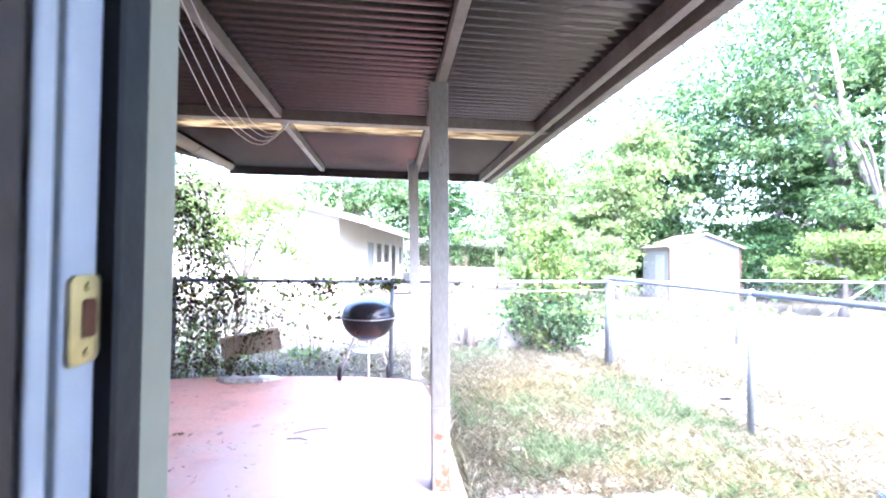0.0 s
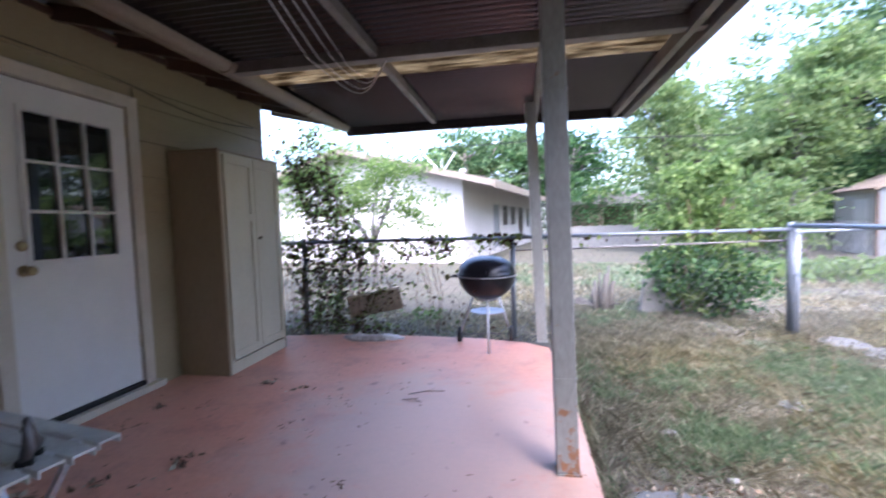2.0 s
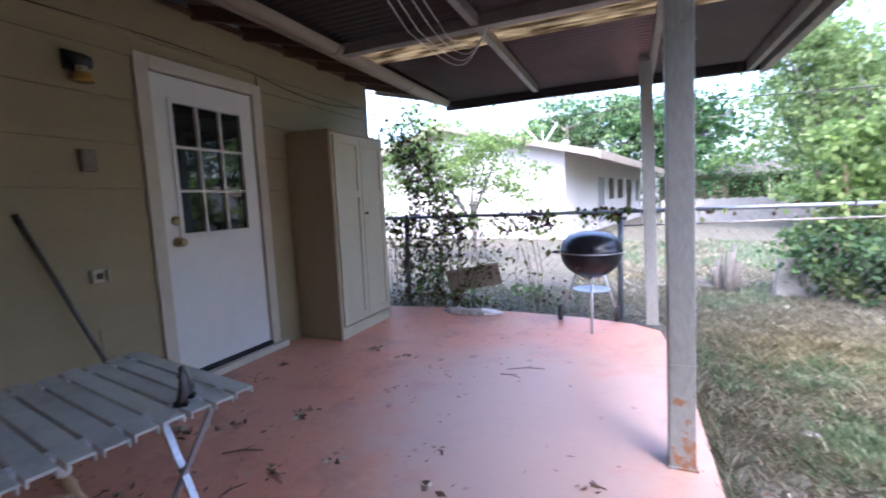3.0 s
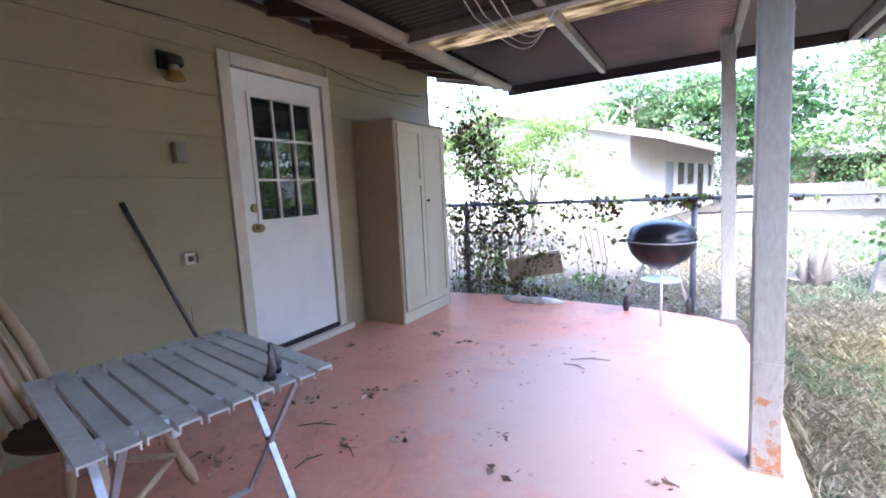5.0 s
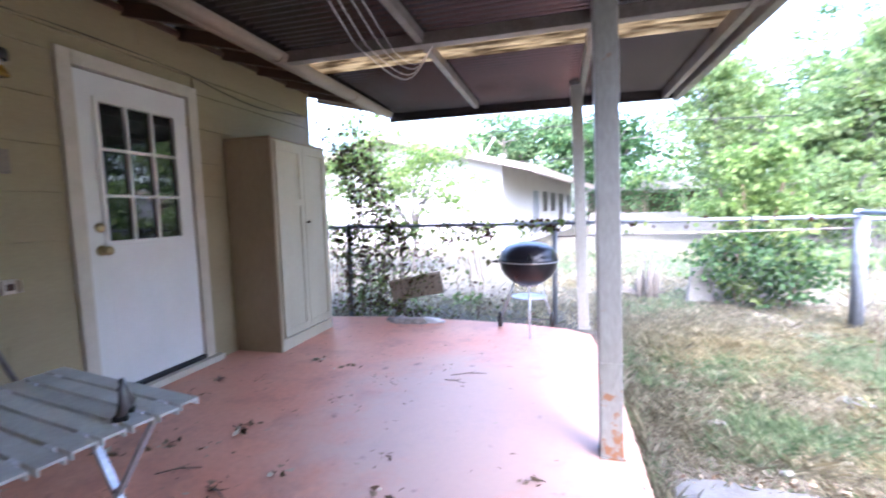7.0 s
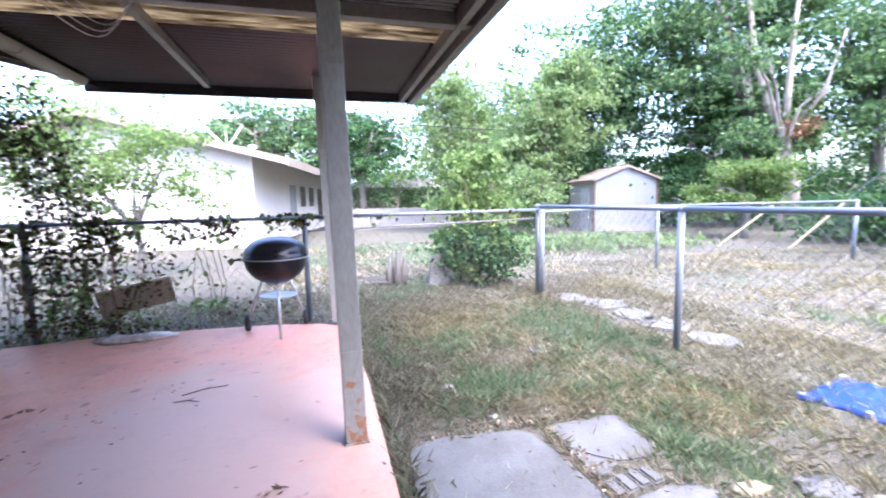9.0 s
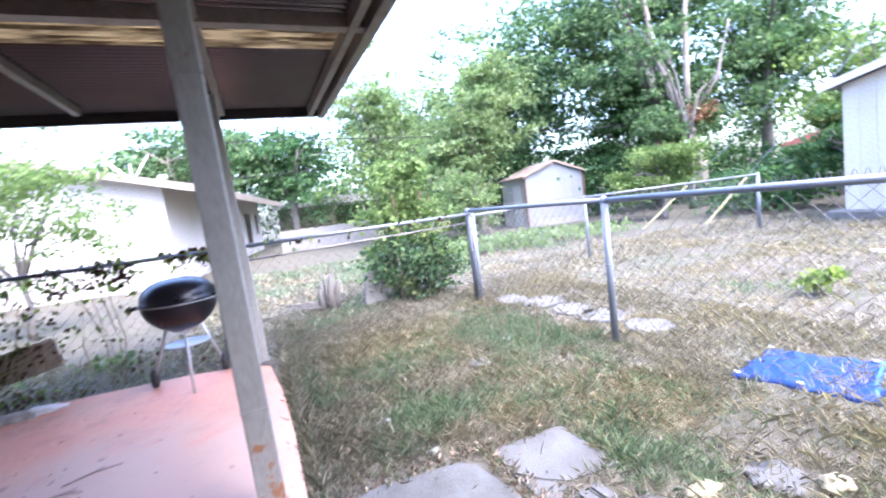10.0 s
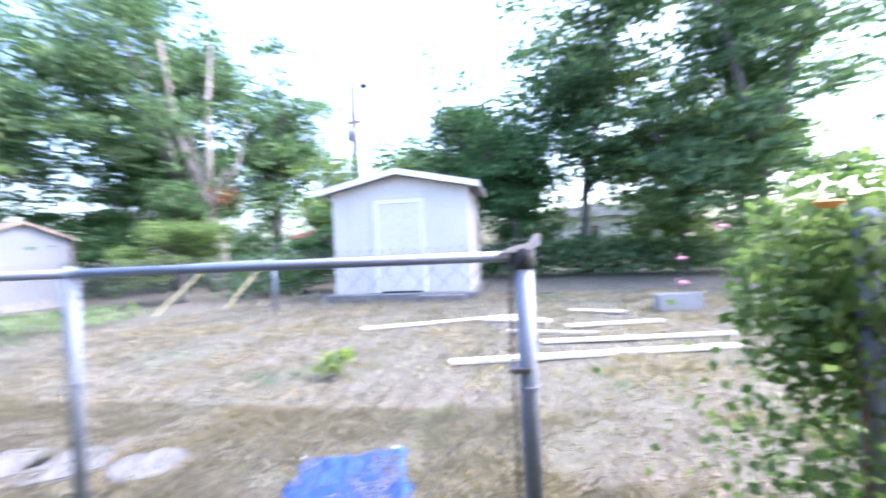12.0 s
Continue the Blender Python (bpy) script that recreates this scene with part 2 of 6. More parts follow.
M["dry"] = foliage("dry_grass_blade", [(0.0, (0.15, 0.135, 0.11)), (0.5, (0.29, 0.262, 0.217)), (1.0, (0.50, 0.46, 0.395))], 0.25, 0.8)
M["straw"] = foliage("straw_blade", [(0.0, (0.21, 0.175, 0.125)), (0.5, (0.36, 0.31, 0.23)), (1.0, (0.53, 0.475, 0.37))], 0.25, 0.8)
M["green_grass"] = foliage("green_grass_blade", [(0.0, (0.10, 0.155, 0.10)), (0.5, (0.19, 0.26, 0.175)), (1.0, (0.37, 0.42, 0.31))], 0.3, 0.7)

# ---- mesh helpers ----


def mesh_of(name, bm, material):
    me = bpy.data.meshes.new(name)
    bmesh.ops.recalc_face_normals(bm, faces=bm.faces)
    bm.to_mesh(me)
    bm.free()
    me.materials.append(material)
    return me


def part(name, bm, material, parent, label="", smooth=False):
    ob = new(name, mesh_of(name, bm, material))
    if smooth:
        ob.data.shade_smooth()
    ob.parent = parent
    return tagged(ob, label)


def solid(name, bm, material, label, category, kind="", smooth=False, group=""):
    ob = new(name, mesh_of(name, bm, material))
    if smooth:
        ob.data.shade_smooth()
    return tagged(ob, label, category, group, kind)


def thing(name, m, label, category, group="", kind=""):
    ob = new(name)
    ob.empty_display_size = 0.1
    ob.matrix_basis = m
    return tagged(ob, label, category, group, kind)


def B(*boxes, bevel=0.0):
    """A bmesh of boxes (x0, x1, y0, y1, z0, z1)."""
    bm = bmesh.new()
    for x0, x1, y0, y1, z0, z1 in boxes:
        add_box(bm, x0, x1, y0, y1, z0, z1)
    if bevel:
        bmesh.ops.bevel(bm, geom=list(bm.edges), offset=bevel, segments=2, affect="EDGES", profile=0.6)
    return bm


def add_box(bm, x0, x1, y0, y1, z0, z1):
    v = [bm.verts.new(p) for p in ((x0, y0, z0), (x1, y0, z0), (x1, y1, z0), (x0, y1, z0), (x0, y0, z1), (x1, y0, z1), (x1, y1, z1), (x0, y1, z1))]
    for f in ((0, 3, 2, 1), (4, 5, 6, 7), (0, 1, 5, 4), (1, 2, 6, 5), (2, 3, 7, 6), (3, 0, 4, 7)):
        bm.faces.new([v[i] for i in f])
    return v


def add_tube(bm, pts, radii, seg=8, cap=True):
    """A round tube along points, with a radius at each."""
    pts = [Vector(p) for p in pts]
    if not isinstance(radii, (list, tuple)):
        radii = [radii] * len(pts)
    rings = []
    up = Vector((0, 0, 1))
    for i, p in enumerate(pts):
        d = (pts[min(i + 1, len(pts) - 1)] - pts[max(i - 1, 0)]).normalized()
        a = d.cross(up if abs(d.z) < 0.95 else Vector((1, 0, 0))).normalized()
        b = d.cross(a).normalized()
        rings.append([bm.verts.new(p + radii[i] * (math.cos(2 * math.pi * k / seg) * a + math.sin(2 * math.pi * k / seg) * b)) for k in range(seg)])
    for r0, r1 in zip(rings, rings[1:]):
        for k in range(seg):
            bm.faces.new((r0[k], r0[(k + 1) % seg], r1[(k + 1) % seg], r1[k]))
    if cap:
        bm.faces.new(rings[0][::-1])
        bm.faces.new(rings[-1])


def T(*runs, seg=8):
    bm = bmesh.new()
    for pts, radii in runs:
        add_tube(bm, pts, radii, seg)
    return bm


def bar(p0, p1, w, d):
    """A square bar between two points."""
    bm = bmesh.new()
    p0, p1 = Vector(p0), Vector(p1)
    q = (p1 - p0).to_track_quat("Z", "Y").to_matrix().to_4x4()
    add_box(bm, -w / 2, w / 2, -d / 2, d / 2, 0, (p1 - p0).length)
    bmesh.ops.transform(bm, matrix=Matrix.Translation(p0) @ q, verts=bm.verts)
    return bm


def L(profile, seg=32, centre=(0, 0, 0)):
    """A lathed shape round z from (radius, height) pairs."""
    bm = bmesh.new()
    cx, cy, cz = centre
    rings = []
    for r, z in profile:
        if r < 1e-4:
            rings.append([bm.verts.new((cx, cy, cz + z))])
        else:
            rings.append([bm.verts.new((cx + r * math.cos(2 * math.pi * k / seg), cy + r * math.sin(2 * math.pi * k / seg), cz + z)) for k in range(seg)])
    for a, b in zip(rings, rings[1:]):
        for k in range(seg):
            q = [a[k % len(a)], a[(k + 1) % len(a)], b[(k + 1) % len(b)], b[k % len(b)]]
            q = [v for i, v in enumerate(q) if v not in q[:i]]
            if len(q) > 2:
                bm.faces.new(q)
    return bm


def prism(poly, y0, y1, axis="y"):
    """A polygon in the x, z plane drawn out along y (or in y, z along x)."""
    bm = bmesh.new()
    f = (lambda a, b, c: (a, c, b)) if axis == "y" else (lambda a, b, c: (c, a, b))
    lo = [bm.verts.new(f(a, b, y0)) for a, b in poly]
    hi = [bm.verts.new(f(a, b, y1)) for a, b in poly]
    bm.faces.new(lo)
    bm.faces.new(hi[::-1])
    for i in range(len(poly)):
        j = (i + 1) % len(poly)
        bm.faces.new((lo[i], hi[i], hi[j], lo[j]))
    return bm


def slab_of(poly, z0, z1):
    bm = bmesh.new()
    lo = [bm.verts.new((x, y, z0)) for x, y in poly]
    hi = [bm.verts.new((x, y, z1)) for x, y in poly]
    bm.faces.new(lo[::-1])
    bm.faces.new(hi)
    for i in range(len(poly)):
        j = (i + 1) % len(poly)
        bm.faces.new((lo[i], lo[j], hi[j], hi[i]))
    return bm


def quads(name, verts, per, material):
    """A mesh of many loose faces of `per` corners each, from an (n * per, 3) array."""
    n = len(verts) // per
    me = bpy.data.meshes.new(name)
    me.vertices.add(n * per)
    me.vertices.foreach_set("co", np.ascontiguousarray(verts, dtype=np.float32).ravel())
    me.loops.add(n * per)
    me.loops.foreach_set("vertex_index", np.arange(n * per, dtype=np.int32))
    me.polygons.add(n)
    me.polygons.foreach_set("loop_start", np.arange(0, n * per, per, dtype=np.int32))
    me.update(calc_edges=True)
    me.materials.append(material)
    return me


def leaves(centres, size, droop=0.3, aspect=0.55):
    """Leaf-shaped quads, folded a little, at the given centres."""
    n = len(centres)
    d = rng.normal(size=(n, 3))
    d[:, 2] -= droop
    d /= np.linalg.norm(d, axis=1)[:, None]
    side = np.cross(d, rng.normal(size=(n, 3)))
    side /= np.linalg.norm(side, axis=1)[:, None] + 1e-9
    nor = np.cross(d, side)
    s = size * rng.uniform(0.55, 1.3, size=(n, 1))
    c = np.asarray(centres)
    a, b = c - d * s * 0.5, c + d * s * 0.5
    mid = c - d * s * 0.06 + nor * s * 0.08
    return np.stack([a, mid + side * s * aspect * 0.5, b, mid - side * s * aspect * 0.5], 1).reshape(-1, 3)


def clumps(centre, radii, n_clumps, per_clump, spread, hollow=0.55, lump=0.35, flat=0.6):
    """Points in uneven clumps within an ellipsoid."""
    d = rng.normal(size=(n_clumps, 3))
    d /= np.linalg.norm(d, axis=1)[:, None]
    r = rng.uniform(hollow, 1.0, size=(n_clumps, 1)) * (1 + lump * rng.normal(size=(n_clumps, 1)) * 0.5)
    c = np.asarray(centre) + d * r * np.asarray(radii)
    k = rng.integers(max(2, per_clump // 2), per_clump * 3 // 2, size=n_clumps)
    idx = np.repeat(np.arange(n_clumps), k)
    return c[idx] + rng.normal(size=(len(idx), 3)) * spread * np.array([1, 1, flat])


def tree(x, y, height, crowns, material, bark, trunk_r=0.18, leaf=0.16, forks=4, label="", lean=(0, 0), category="tree", base=-0.1, name="tree"):
    """A trunk that forks into limbs, and crowns of leaf clumps: (dx, dy, z, rx, ry, rz, clumps, per clump)."""
    t = thing(name, pose(x, y, base), label, category)
    bm = bmesh.new()
    fork = Vector((lean[0] * 0.4, lean[1] * 0.4, height * 0.32))
    add_tube(bm, [(0, 0, 0), (lean[0] * 0.1, lean[1] * 0.1, height * 0.06), tuple(fork * 0.55 + Vector((0.05, 0, 0))), tuple(fork)], [trunk_r * 1.4, trunk_r, trunk_r * 0.85, trunk_r * 0.75], 9)
    for i in range(forks):
        c = crowns[i % len(crowns)]
        a = 2 * math.pi * (i + rng.uniform(-0.3, 0.3)) / forks
        end = Vector((c[0] + 0.6 * c[3] * math.cos(a), c[1] + 0.6 * c[4] * math.sin(a), c[2] + 0.25 * c[5]))
        mid = fork.lerp(end, 0.5) + Vector((rng.uniform(-0.2, 0.2), rng.uniform(-0.2, 0.2), 0.12 * height * 0.4))
        add_tube(bm, [tuple(fork - Vector((0, 0, 0.1))), tuple(fork.lerp(mid, 0.5)), tuple(mid), tuple(end)], [trunk_r * 0.72, trunk_r * 0.6, trunk_r * 0.42, trunk_r * 0.14], 7)
        for _ in range(3):
            e2 = mid.lerp(end, rng.uniform(0.1, 0.8)) 
            tip = e2 + Vector((rng.uniform(-1, 1) * c[3] * 0.5, rng.uniform(-1, 1) * c[4] * 0.5, rng.uniform(-0.1, 0.6) * c[5]))
            add_tube(bm, [tuple(e2), tuple(e2.lerp(tip, 0.5) + Vector((0, 0, 0.1))), tuple(tip)], [trunk_r * 0.22, trunk_r * 0.14, trunk_r * 0.05], 5)
    part("trunk", bm, bark, t, smooth=True)
    pts = np.concatenate([clumps(c[:3], c[3:6], int(c[6] * 0.72), int(c[7] * 2.8), 0.062 * (c[3] + c[4]) + 0.05, 0.25, 0.6, 0.38) for c in crowns])
    ob = new("crown", quads("crown", leaves(pts, leaf), 4, material))
    ob.parent = t
    return t


# ---- ground and patio ----
GZ = -0.07


def ground_z(x, y):
    return GZ + 0.018 * noise.noise(Vector((x * 1.3, y * 1.3, 0))) + 0.012 * noise.noise(Vector((x * 4.1, y * 4.1, 3)))


def make_ground():
    bm = bmesh.new()
    xs = sorted(set([-1500, -300, -80, -30, -12, -6] + [round(-4 + 0.25 * i, 3) for i in range(90)] + [20, 26, 34, 80, 300, 1500]))
    ys = sorted(set([-1500, -300, -80, -30, -12, -6] + [round(-4 + 0.25 * i, 3) for i in range(76)] + [18, 24, 34, 80, 300, 1500]))
    grid = [[bm.verts.new((x, y, ground_z(x, y) if -4 <= x <= 18.3 and -4 <= y <= 15 else GZ)) for y in ys] for x in xs]
    for i in range(len(xs) - 1):
        for j in range(len(ys) - 1):
            bm.faces.new((grid[i][j], grid[i + 1][j], grid[i + 1][j + 1], grid[i][j + 1]))
    m = bpy.data.materials.new("dry_lawn_soil")
    m.use_nodes = True
    n, l = m.node_tree.nodes, m.node_tree.links
    p = n["Principled BSDF"]
    tc = n.new("ShaderNodeTexCoord")
    cols = []
    for sc, stops in ((0.55, [(0.40, (0.095, 0.088, 0.07)), (0.62, (0.07, 0.082, 0.055))]), (9.0, [(0.35, (0.045, 0.036, 0.028)), (0.65, (0.16, 0.15, 0.125))])):
        t = n.new("ShaderNodeTexNoise")
        t.inputs["Scale"].default_value, t.inputs["Detail"].default_value, t.inputs["Roughness"].default_value = sc, 8, 0.7
        l.new(tc.outputs["Object"], t.inputs["Vector"])
        r = n.new("ShaderNodeValToRGB")
        for e, (at, c) in zip(r.color_ramp.elements, stops):
            e.position, e.color = at, (*c, 1)
        l.new(t.outputs["Fac"], r.inputs[0])
        cols.append((t, r))
    mx = n.new("ShaderNodeMix")
    mx.data_type = "RGBA"
    mx.inputs[0].default_value = 0.5
    l.new(cols[0][1].outputs[0], mx.inputs[6])
    l.new(cols[1][1].outputs[0], mx.inputs[7])
    l.new(mx.outputs[2], p.inputs["Base Color"])
    p.inputs["Roughness"].default_value = 0.95
    p.inputs["Specular IOR Level"].default_value = 0.1
    b = n.new("ShaderNodeBump")
    b.inputs["Strength"].default_value, b.inputs["Distance"].default_value = 0.7, 0.03
    l.new(cols[1][0].outputs["Fac"], b.inputs["Height"])
    l.new(b.outputs[0], p.inputs["Normal"])
    solid("ground", bm, m, "dry patchy lawn with bare soil and matted straw-coloured grass", "ground", "structure", True)


make_ground()


def red_floor():
    """Red floor paint, worn to grey patches, glossy with dust."""
    m = paint("red_floor_paint", (0.62, 0.27, 0.175), 0.46, dirt=(0.62, 0.36, 0.25), amount=0.8, scale=0.9, fine=28, bump=0.03, spec=0.36, grain=0.45)
    n, l = m.node_tree.nodes, m.node_tree.links
    p = n["Principled BSDF"]
    src = p.inputs["Base Color"].links[0].from_socket
    tc = n.new("ShaderNodeTexCoord")
    t = n.new("ShaderNodeTexNoise")
    t.inputs["Scale"].default_value, t.inputs["Detail"].default_value, t.inputs["Roughness"].default_value = 2.6, 10, 0.75
    l.new(tc.outputs["Object"], t.inputs["Vector"])
    r = n.new("ShaderNodeMapRange")
    r.inputs["From Min"].default_value, r.inputs["From Max"].default_value, r.inputs["To Max"].default_value = 0.50, 0.70, 0.6
    l.new(t.outputs["Fac"], r.inputs["Value"])
    mx = n.new("ShaderNodeMix")
    mx.data_type = "RGBA"
    l.new(r.outputs[0], mx.inputs[0])
    l.new(src, mx.inputs[6])
    mx.inputs[7].default_value = (0.28, 0.15, 0.12, 1)
    # paint worn thin where people walk, in the middle of the slab
    mp = n.new("ShaderNodeMapping")
    mp.inputs["Location"].default_value = (-0.55 / 1.5, -3.45 / 1.7, 0)
    mp.inputs["Scale"].default_value = (1 / 1.5, 1 / 1.7, 1)
    l.new(tc.outputs["Object"], mp.inputs["Vector"])
    gr = n.new("ShaderNodeTexGradient")
    gr.gradient_type = "SPHERICAL"
    l.new(mp.outputs[0], gr.inputs["Vector"])
    t2 = n.new("ShaderNodeTexNoise")
    t2.inputs["Scale"].default_value, t2.inputs["Detail"].default_value, t2.inputs["Roughness"].default_value = 3.2, 9, 0.7
    l.new(tc.outputs["Object"], t2.inputs["Vector"])
    mul = n.new("ShaderNodeMath")
    mul.operation = "MULTIPLY"
    l.new(gr.outputs["Fac"], mul.inputs[0])
    l.new(t2.outputs["Fac"], mul.inputs[1])
    wr = n.new("ShaderNodeMapRange")
    wr.inputs["From Min"].default_value, wr.inputs["From Max"].default_value, wr.inputs["To Max"].default_value = 0.09, 0.29, 0.72
    l.new(mul.outputs[0], wr.inputs["Value"])
    m3 = n.new("ShaderNodeMix")
    m3.data_type = "RGBA"
    l.new(wr.outputs[0], m3.inputs[0])
    l.new(mx.outputs[2], m3.inputs[6])
    m3.inputs[7].default_value = (0.50, 0.39, 0.325, 1)
    # dark scuffs and spots
    t4 = n.new("ShaderNodeTexNoise")
    t4.inputs["Scale"].default_value, t4.inputs["Detail"].default_value = 7.5, 5
    l.new(tc.outputs["Object"], t4.inputs["Vector"])
    w4 = n.new("ShaderNodeMapRange")
    w4.inputs["From Min"].default_value, w4.inputs["From Max"].default_value, w4.inputs["To Max"].default_value = 0.66, 0.74, 0.6
    l.new(t4.outputs["Fac"], w4.inputs["Value"])
    m4 = n.new("ShaderNodeMix")
    m4.data_type = "RGBA"
    l.new(w4.outputs[0], m4.inputs[0])
    l.new(m3.outputs[2], m4.inputs[6])
    m4.inputs[7].default_value = (0.10, 0.06, 0.055, 1)
    l.new(m4.outputs[2], p.inputs["Base Color"])
    return m


patio = slab_of([(-1.80, 0.86), (1.36, 0.86), (1.365, 2.4), (1.36, 3.85), (1.33, 4.6), (1.27, 5.25), (1.05, 5.42), (0.6, 5.53), (0.0, 5.59), (-0.9, 5.62), (-1.35, 5.56), (-1.80, 5.5)], -0.25, 0.0)
bmesh.ops.bevel(patio, geom=[e for e in patio.edges if all(v.co.z > -0.01 for v in e.verts)], offset=0.012, segments=2, affect="EDGES")
solid("floor", patio, red_floor(), "patio slab of worn red-painted concrete, dusty and stained", "patio floor", "structure")

# ---- the house ----
WX = -1.815                    # outer face of the long wall
DY0, DY1, DZ0, DZ1 = 2.962, 3.972, 0.05, 2.205   # outer edges of the door casing


def house():
    w = thing("wall_west", pose(0, 0, 0), "olive-painted house wall of wide lapped siding boards", "wall", kind="structure")
    core = B((WX - 0.16, WX - 0.02, -3.0, DY0 + 0.06, -0.2, 2.62), (WX - 0.16, WX - 0.02, DY1 - 0.06, 5.60, -0.2, 2.62), (WX - 0.16, WX - 0.02, DY0 + 0.06, DY1 - 0.06, DZ1 - 0.06, 2.62), (WX - 0.16, WX - 0.02, DY0 + 0.06, DY1 - 0.06, -0.2, 0.0))
    part("wall_core", core, M["siding"], w)
    k = 0
    edges = [-0.02, 0.27, 0.54, 0.815, 1.085, 1.36, 1.63, 1.90, 2.17, 2.30, 2.62]
    for z0, z1 in zip(edges, edges[1:]):
        runs = [(0.87, DY0 - 0.002), (DY1 + 0.002, 5.60)] if z0 < DZ1 - 0.02 else [(0.87, 3.1 + 0.4 * (k % 2)), (3.104 + 0.4 * (k % 2), 5.60)]
        if k == 1:
            runs = [(0.87, 2.605), (2.609, DY0 - 0.002), (DY1 + 0.002, 5.60)]
        for y0, y1 in runs:
            lo = 0.010 if z0 < 2.2 else 0.016
            part("siding_board", prism([(WX - 0.02, z0), (WX + lo, z0), (WX + lo, z0 + 0.006), (WX - 0.003, z1 - 0.001), (WX - 0.02, z1 - 0.001)], y0, y1), M["siding"], w)
        k += 1
    part("corner_trim", B((WX - 0.1, WX + 0.012, 5.601, 5.625, -0.1, 2.62), bevel=0.003), M["siding"], w)
    # house end wall, back and the part that the walk starts in
    s = thing("wall_south", pose(0, 0, 0), "olive-painted house wall with an open doorway", "wall", kind="structure")
    part("wall_core", B((WX - 0.02, 0.82, 0.771, 0.85, -0.2, 2.62), (1.66, 2.3, 0.771, 0.85, -0.2, 2.62), (0.82, 1.66, 0.771, 0.85, 2.12, 2.62)), M["siding"], s)
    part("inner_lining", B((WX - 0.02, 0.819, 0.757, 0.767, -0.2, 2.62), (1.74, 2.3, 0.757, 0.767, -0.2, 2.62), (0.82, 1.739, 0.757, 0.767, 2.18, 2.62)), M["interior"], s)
    solid("wall_end", B((-7.0, WX - 0.165, 5.46, 5.60, -0.2, 2.62)), M["siding"], "olive house end wall", "wall", "structure")
    solid("wall_inner_1", B((2.3, 2.44, -3.0, 0.85, -0.2, 2.75)), M["siding"], "outer wall of the room behind the doorway", "wall", "structure")
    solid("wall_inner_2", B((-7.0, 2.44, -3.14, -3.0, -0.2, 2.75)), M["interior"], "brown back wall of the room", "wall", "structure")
    solid("wall_inner_3", B((-7.0, -6.86, -3.0, 5.46, -0.2, 2.75)), M["siding"], "far side wall of the house", "wall", "structure")
    solid("floor_inner", B((-6.8, 2.3, -3.0, 0.85, -0.2, 0.06), (-6.8, WX - 0.17, 0.85, 5.45, -0.2, 0.06)), M["dark_wood"], "dark boarded floor inside the house", "floor", "structure")
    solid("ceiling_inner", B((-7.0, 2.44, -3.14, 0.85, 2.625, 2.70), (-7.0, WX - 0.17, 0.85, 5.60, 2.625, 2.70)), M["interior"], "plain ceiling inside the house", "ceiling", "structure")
    roof = prism([(-7.7, 2.45), (-4.4, 3.55), (-1.04, 2.53), (-1.04, 2.57), (-4.4, 3.62), (-7.7, 2.52)], -3.5, 6.0)
    solid("house_roof", roof, M["roof_grey"], "low-pitched grey shingle house roof", "roof", "structure")
    solid("roof_south", B((-1.03, 2.6, -3.5, 0.84, 2.72, 2.80)), M["roof_grey"], "flat roof over the room behind the doorway", "roof", "structure")
    # doorway that the walk comes out of
    d = thing("doorway_frame", pose(0, 0, 0), "white door jamb with brass strike plate and olive casing", "door frame", kind="structure")
    part("casing", B((0.803, 0.834, 0.8355, 0.867, 0.0, 2.16), (1.64, 1.685, 0.8355, 0.867, 0.0, 2.16), (0.835, 1.639, 0.8355, 0.867, 2.10, 2.16), bevel=0.003), M["sage"], d)
    part("weather_strip", B((0.822, 0.8385, 0.815, 0.835, 0.0, 2.11), (1.634, 1.658, 0.815, 0.835, 0.0, 2.11), bevel=0.003), M["rubber"], d)
    part("jamb", B((0.822, 0.8335, 0.7975, 0.8145, 0.0, 2.09), (0.822, 0.8335, 0.7858, 0.7945, 0.0, 2.09), (1.641, 1.658, 0.791, 0.8145, 0.0, 2.09), (0.822, 1.658, 0.791, 0.835, 2.095, 2.118), bevel=0.0015), M["jamb"], d)
    part("jamb_groove", B((0.822, 0.8295, 0.7946, 0.7974, 0.0, 2.09)), M["rubber"], d)
    part("inner_casing", B((0.77, 0.8325, 0.768, 0.7853, 0.0, 2.16), (1.647, 1.73, 0.768, 0.790, 0.0, 2.16), bevel=0.003), M["interior"], d)
    def rounded(y0, y1, z0, z1, r, x0, x1):
        ring = [(y + r * math.cos(a), z + r * math.sin(a)) for y, z, k in ((y1 - r, z1 - r, 0), (y0 + r, z1 - r, 1), (y0 + r, z0 + r, 2), (y1 - r, z0 + r, 3)) for a in [math.pi / 2 * (k + t / 4) for t in range(5)]]
        return prism(ring, x0, x1, "x")
    sp = part("strike_plate", rounded(0.8000, 0.8140, 1.288, 1.3165, 0.003, 0.8336, 0.8350), M["brass"], d, "brass strike plate")
    part("latch_hole", rounded(0.8052, 0.8115, 1.2962, 1.3088, 0.0015, 0.8351, 0.8354), M["rust_hole"], sp, "rusty latch hole")
    for z in (1.2915, 1.3128):
        part("screw", L([(0, 0), (0.0016, 0), (0.0012, 0.0006), (0, 0.0007)], 10), M["brass"], sp).matrix_basis = pose(0.8350, 0.8075, z, 0, 90, 0)
    part("sill", B((0.822, 1.658, 0.75, 0.90, -0.05, 0.062), bevel=0.006), M["aluminium"], d)


house()


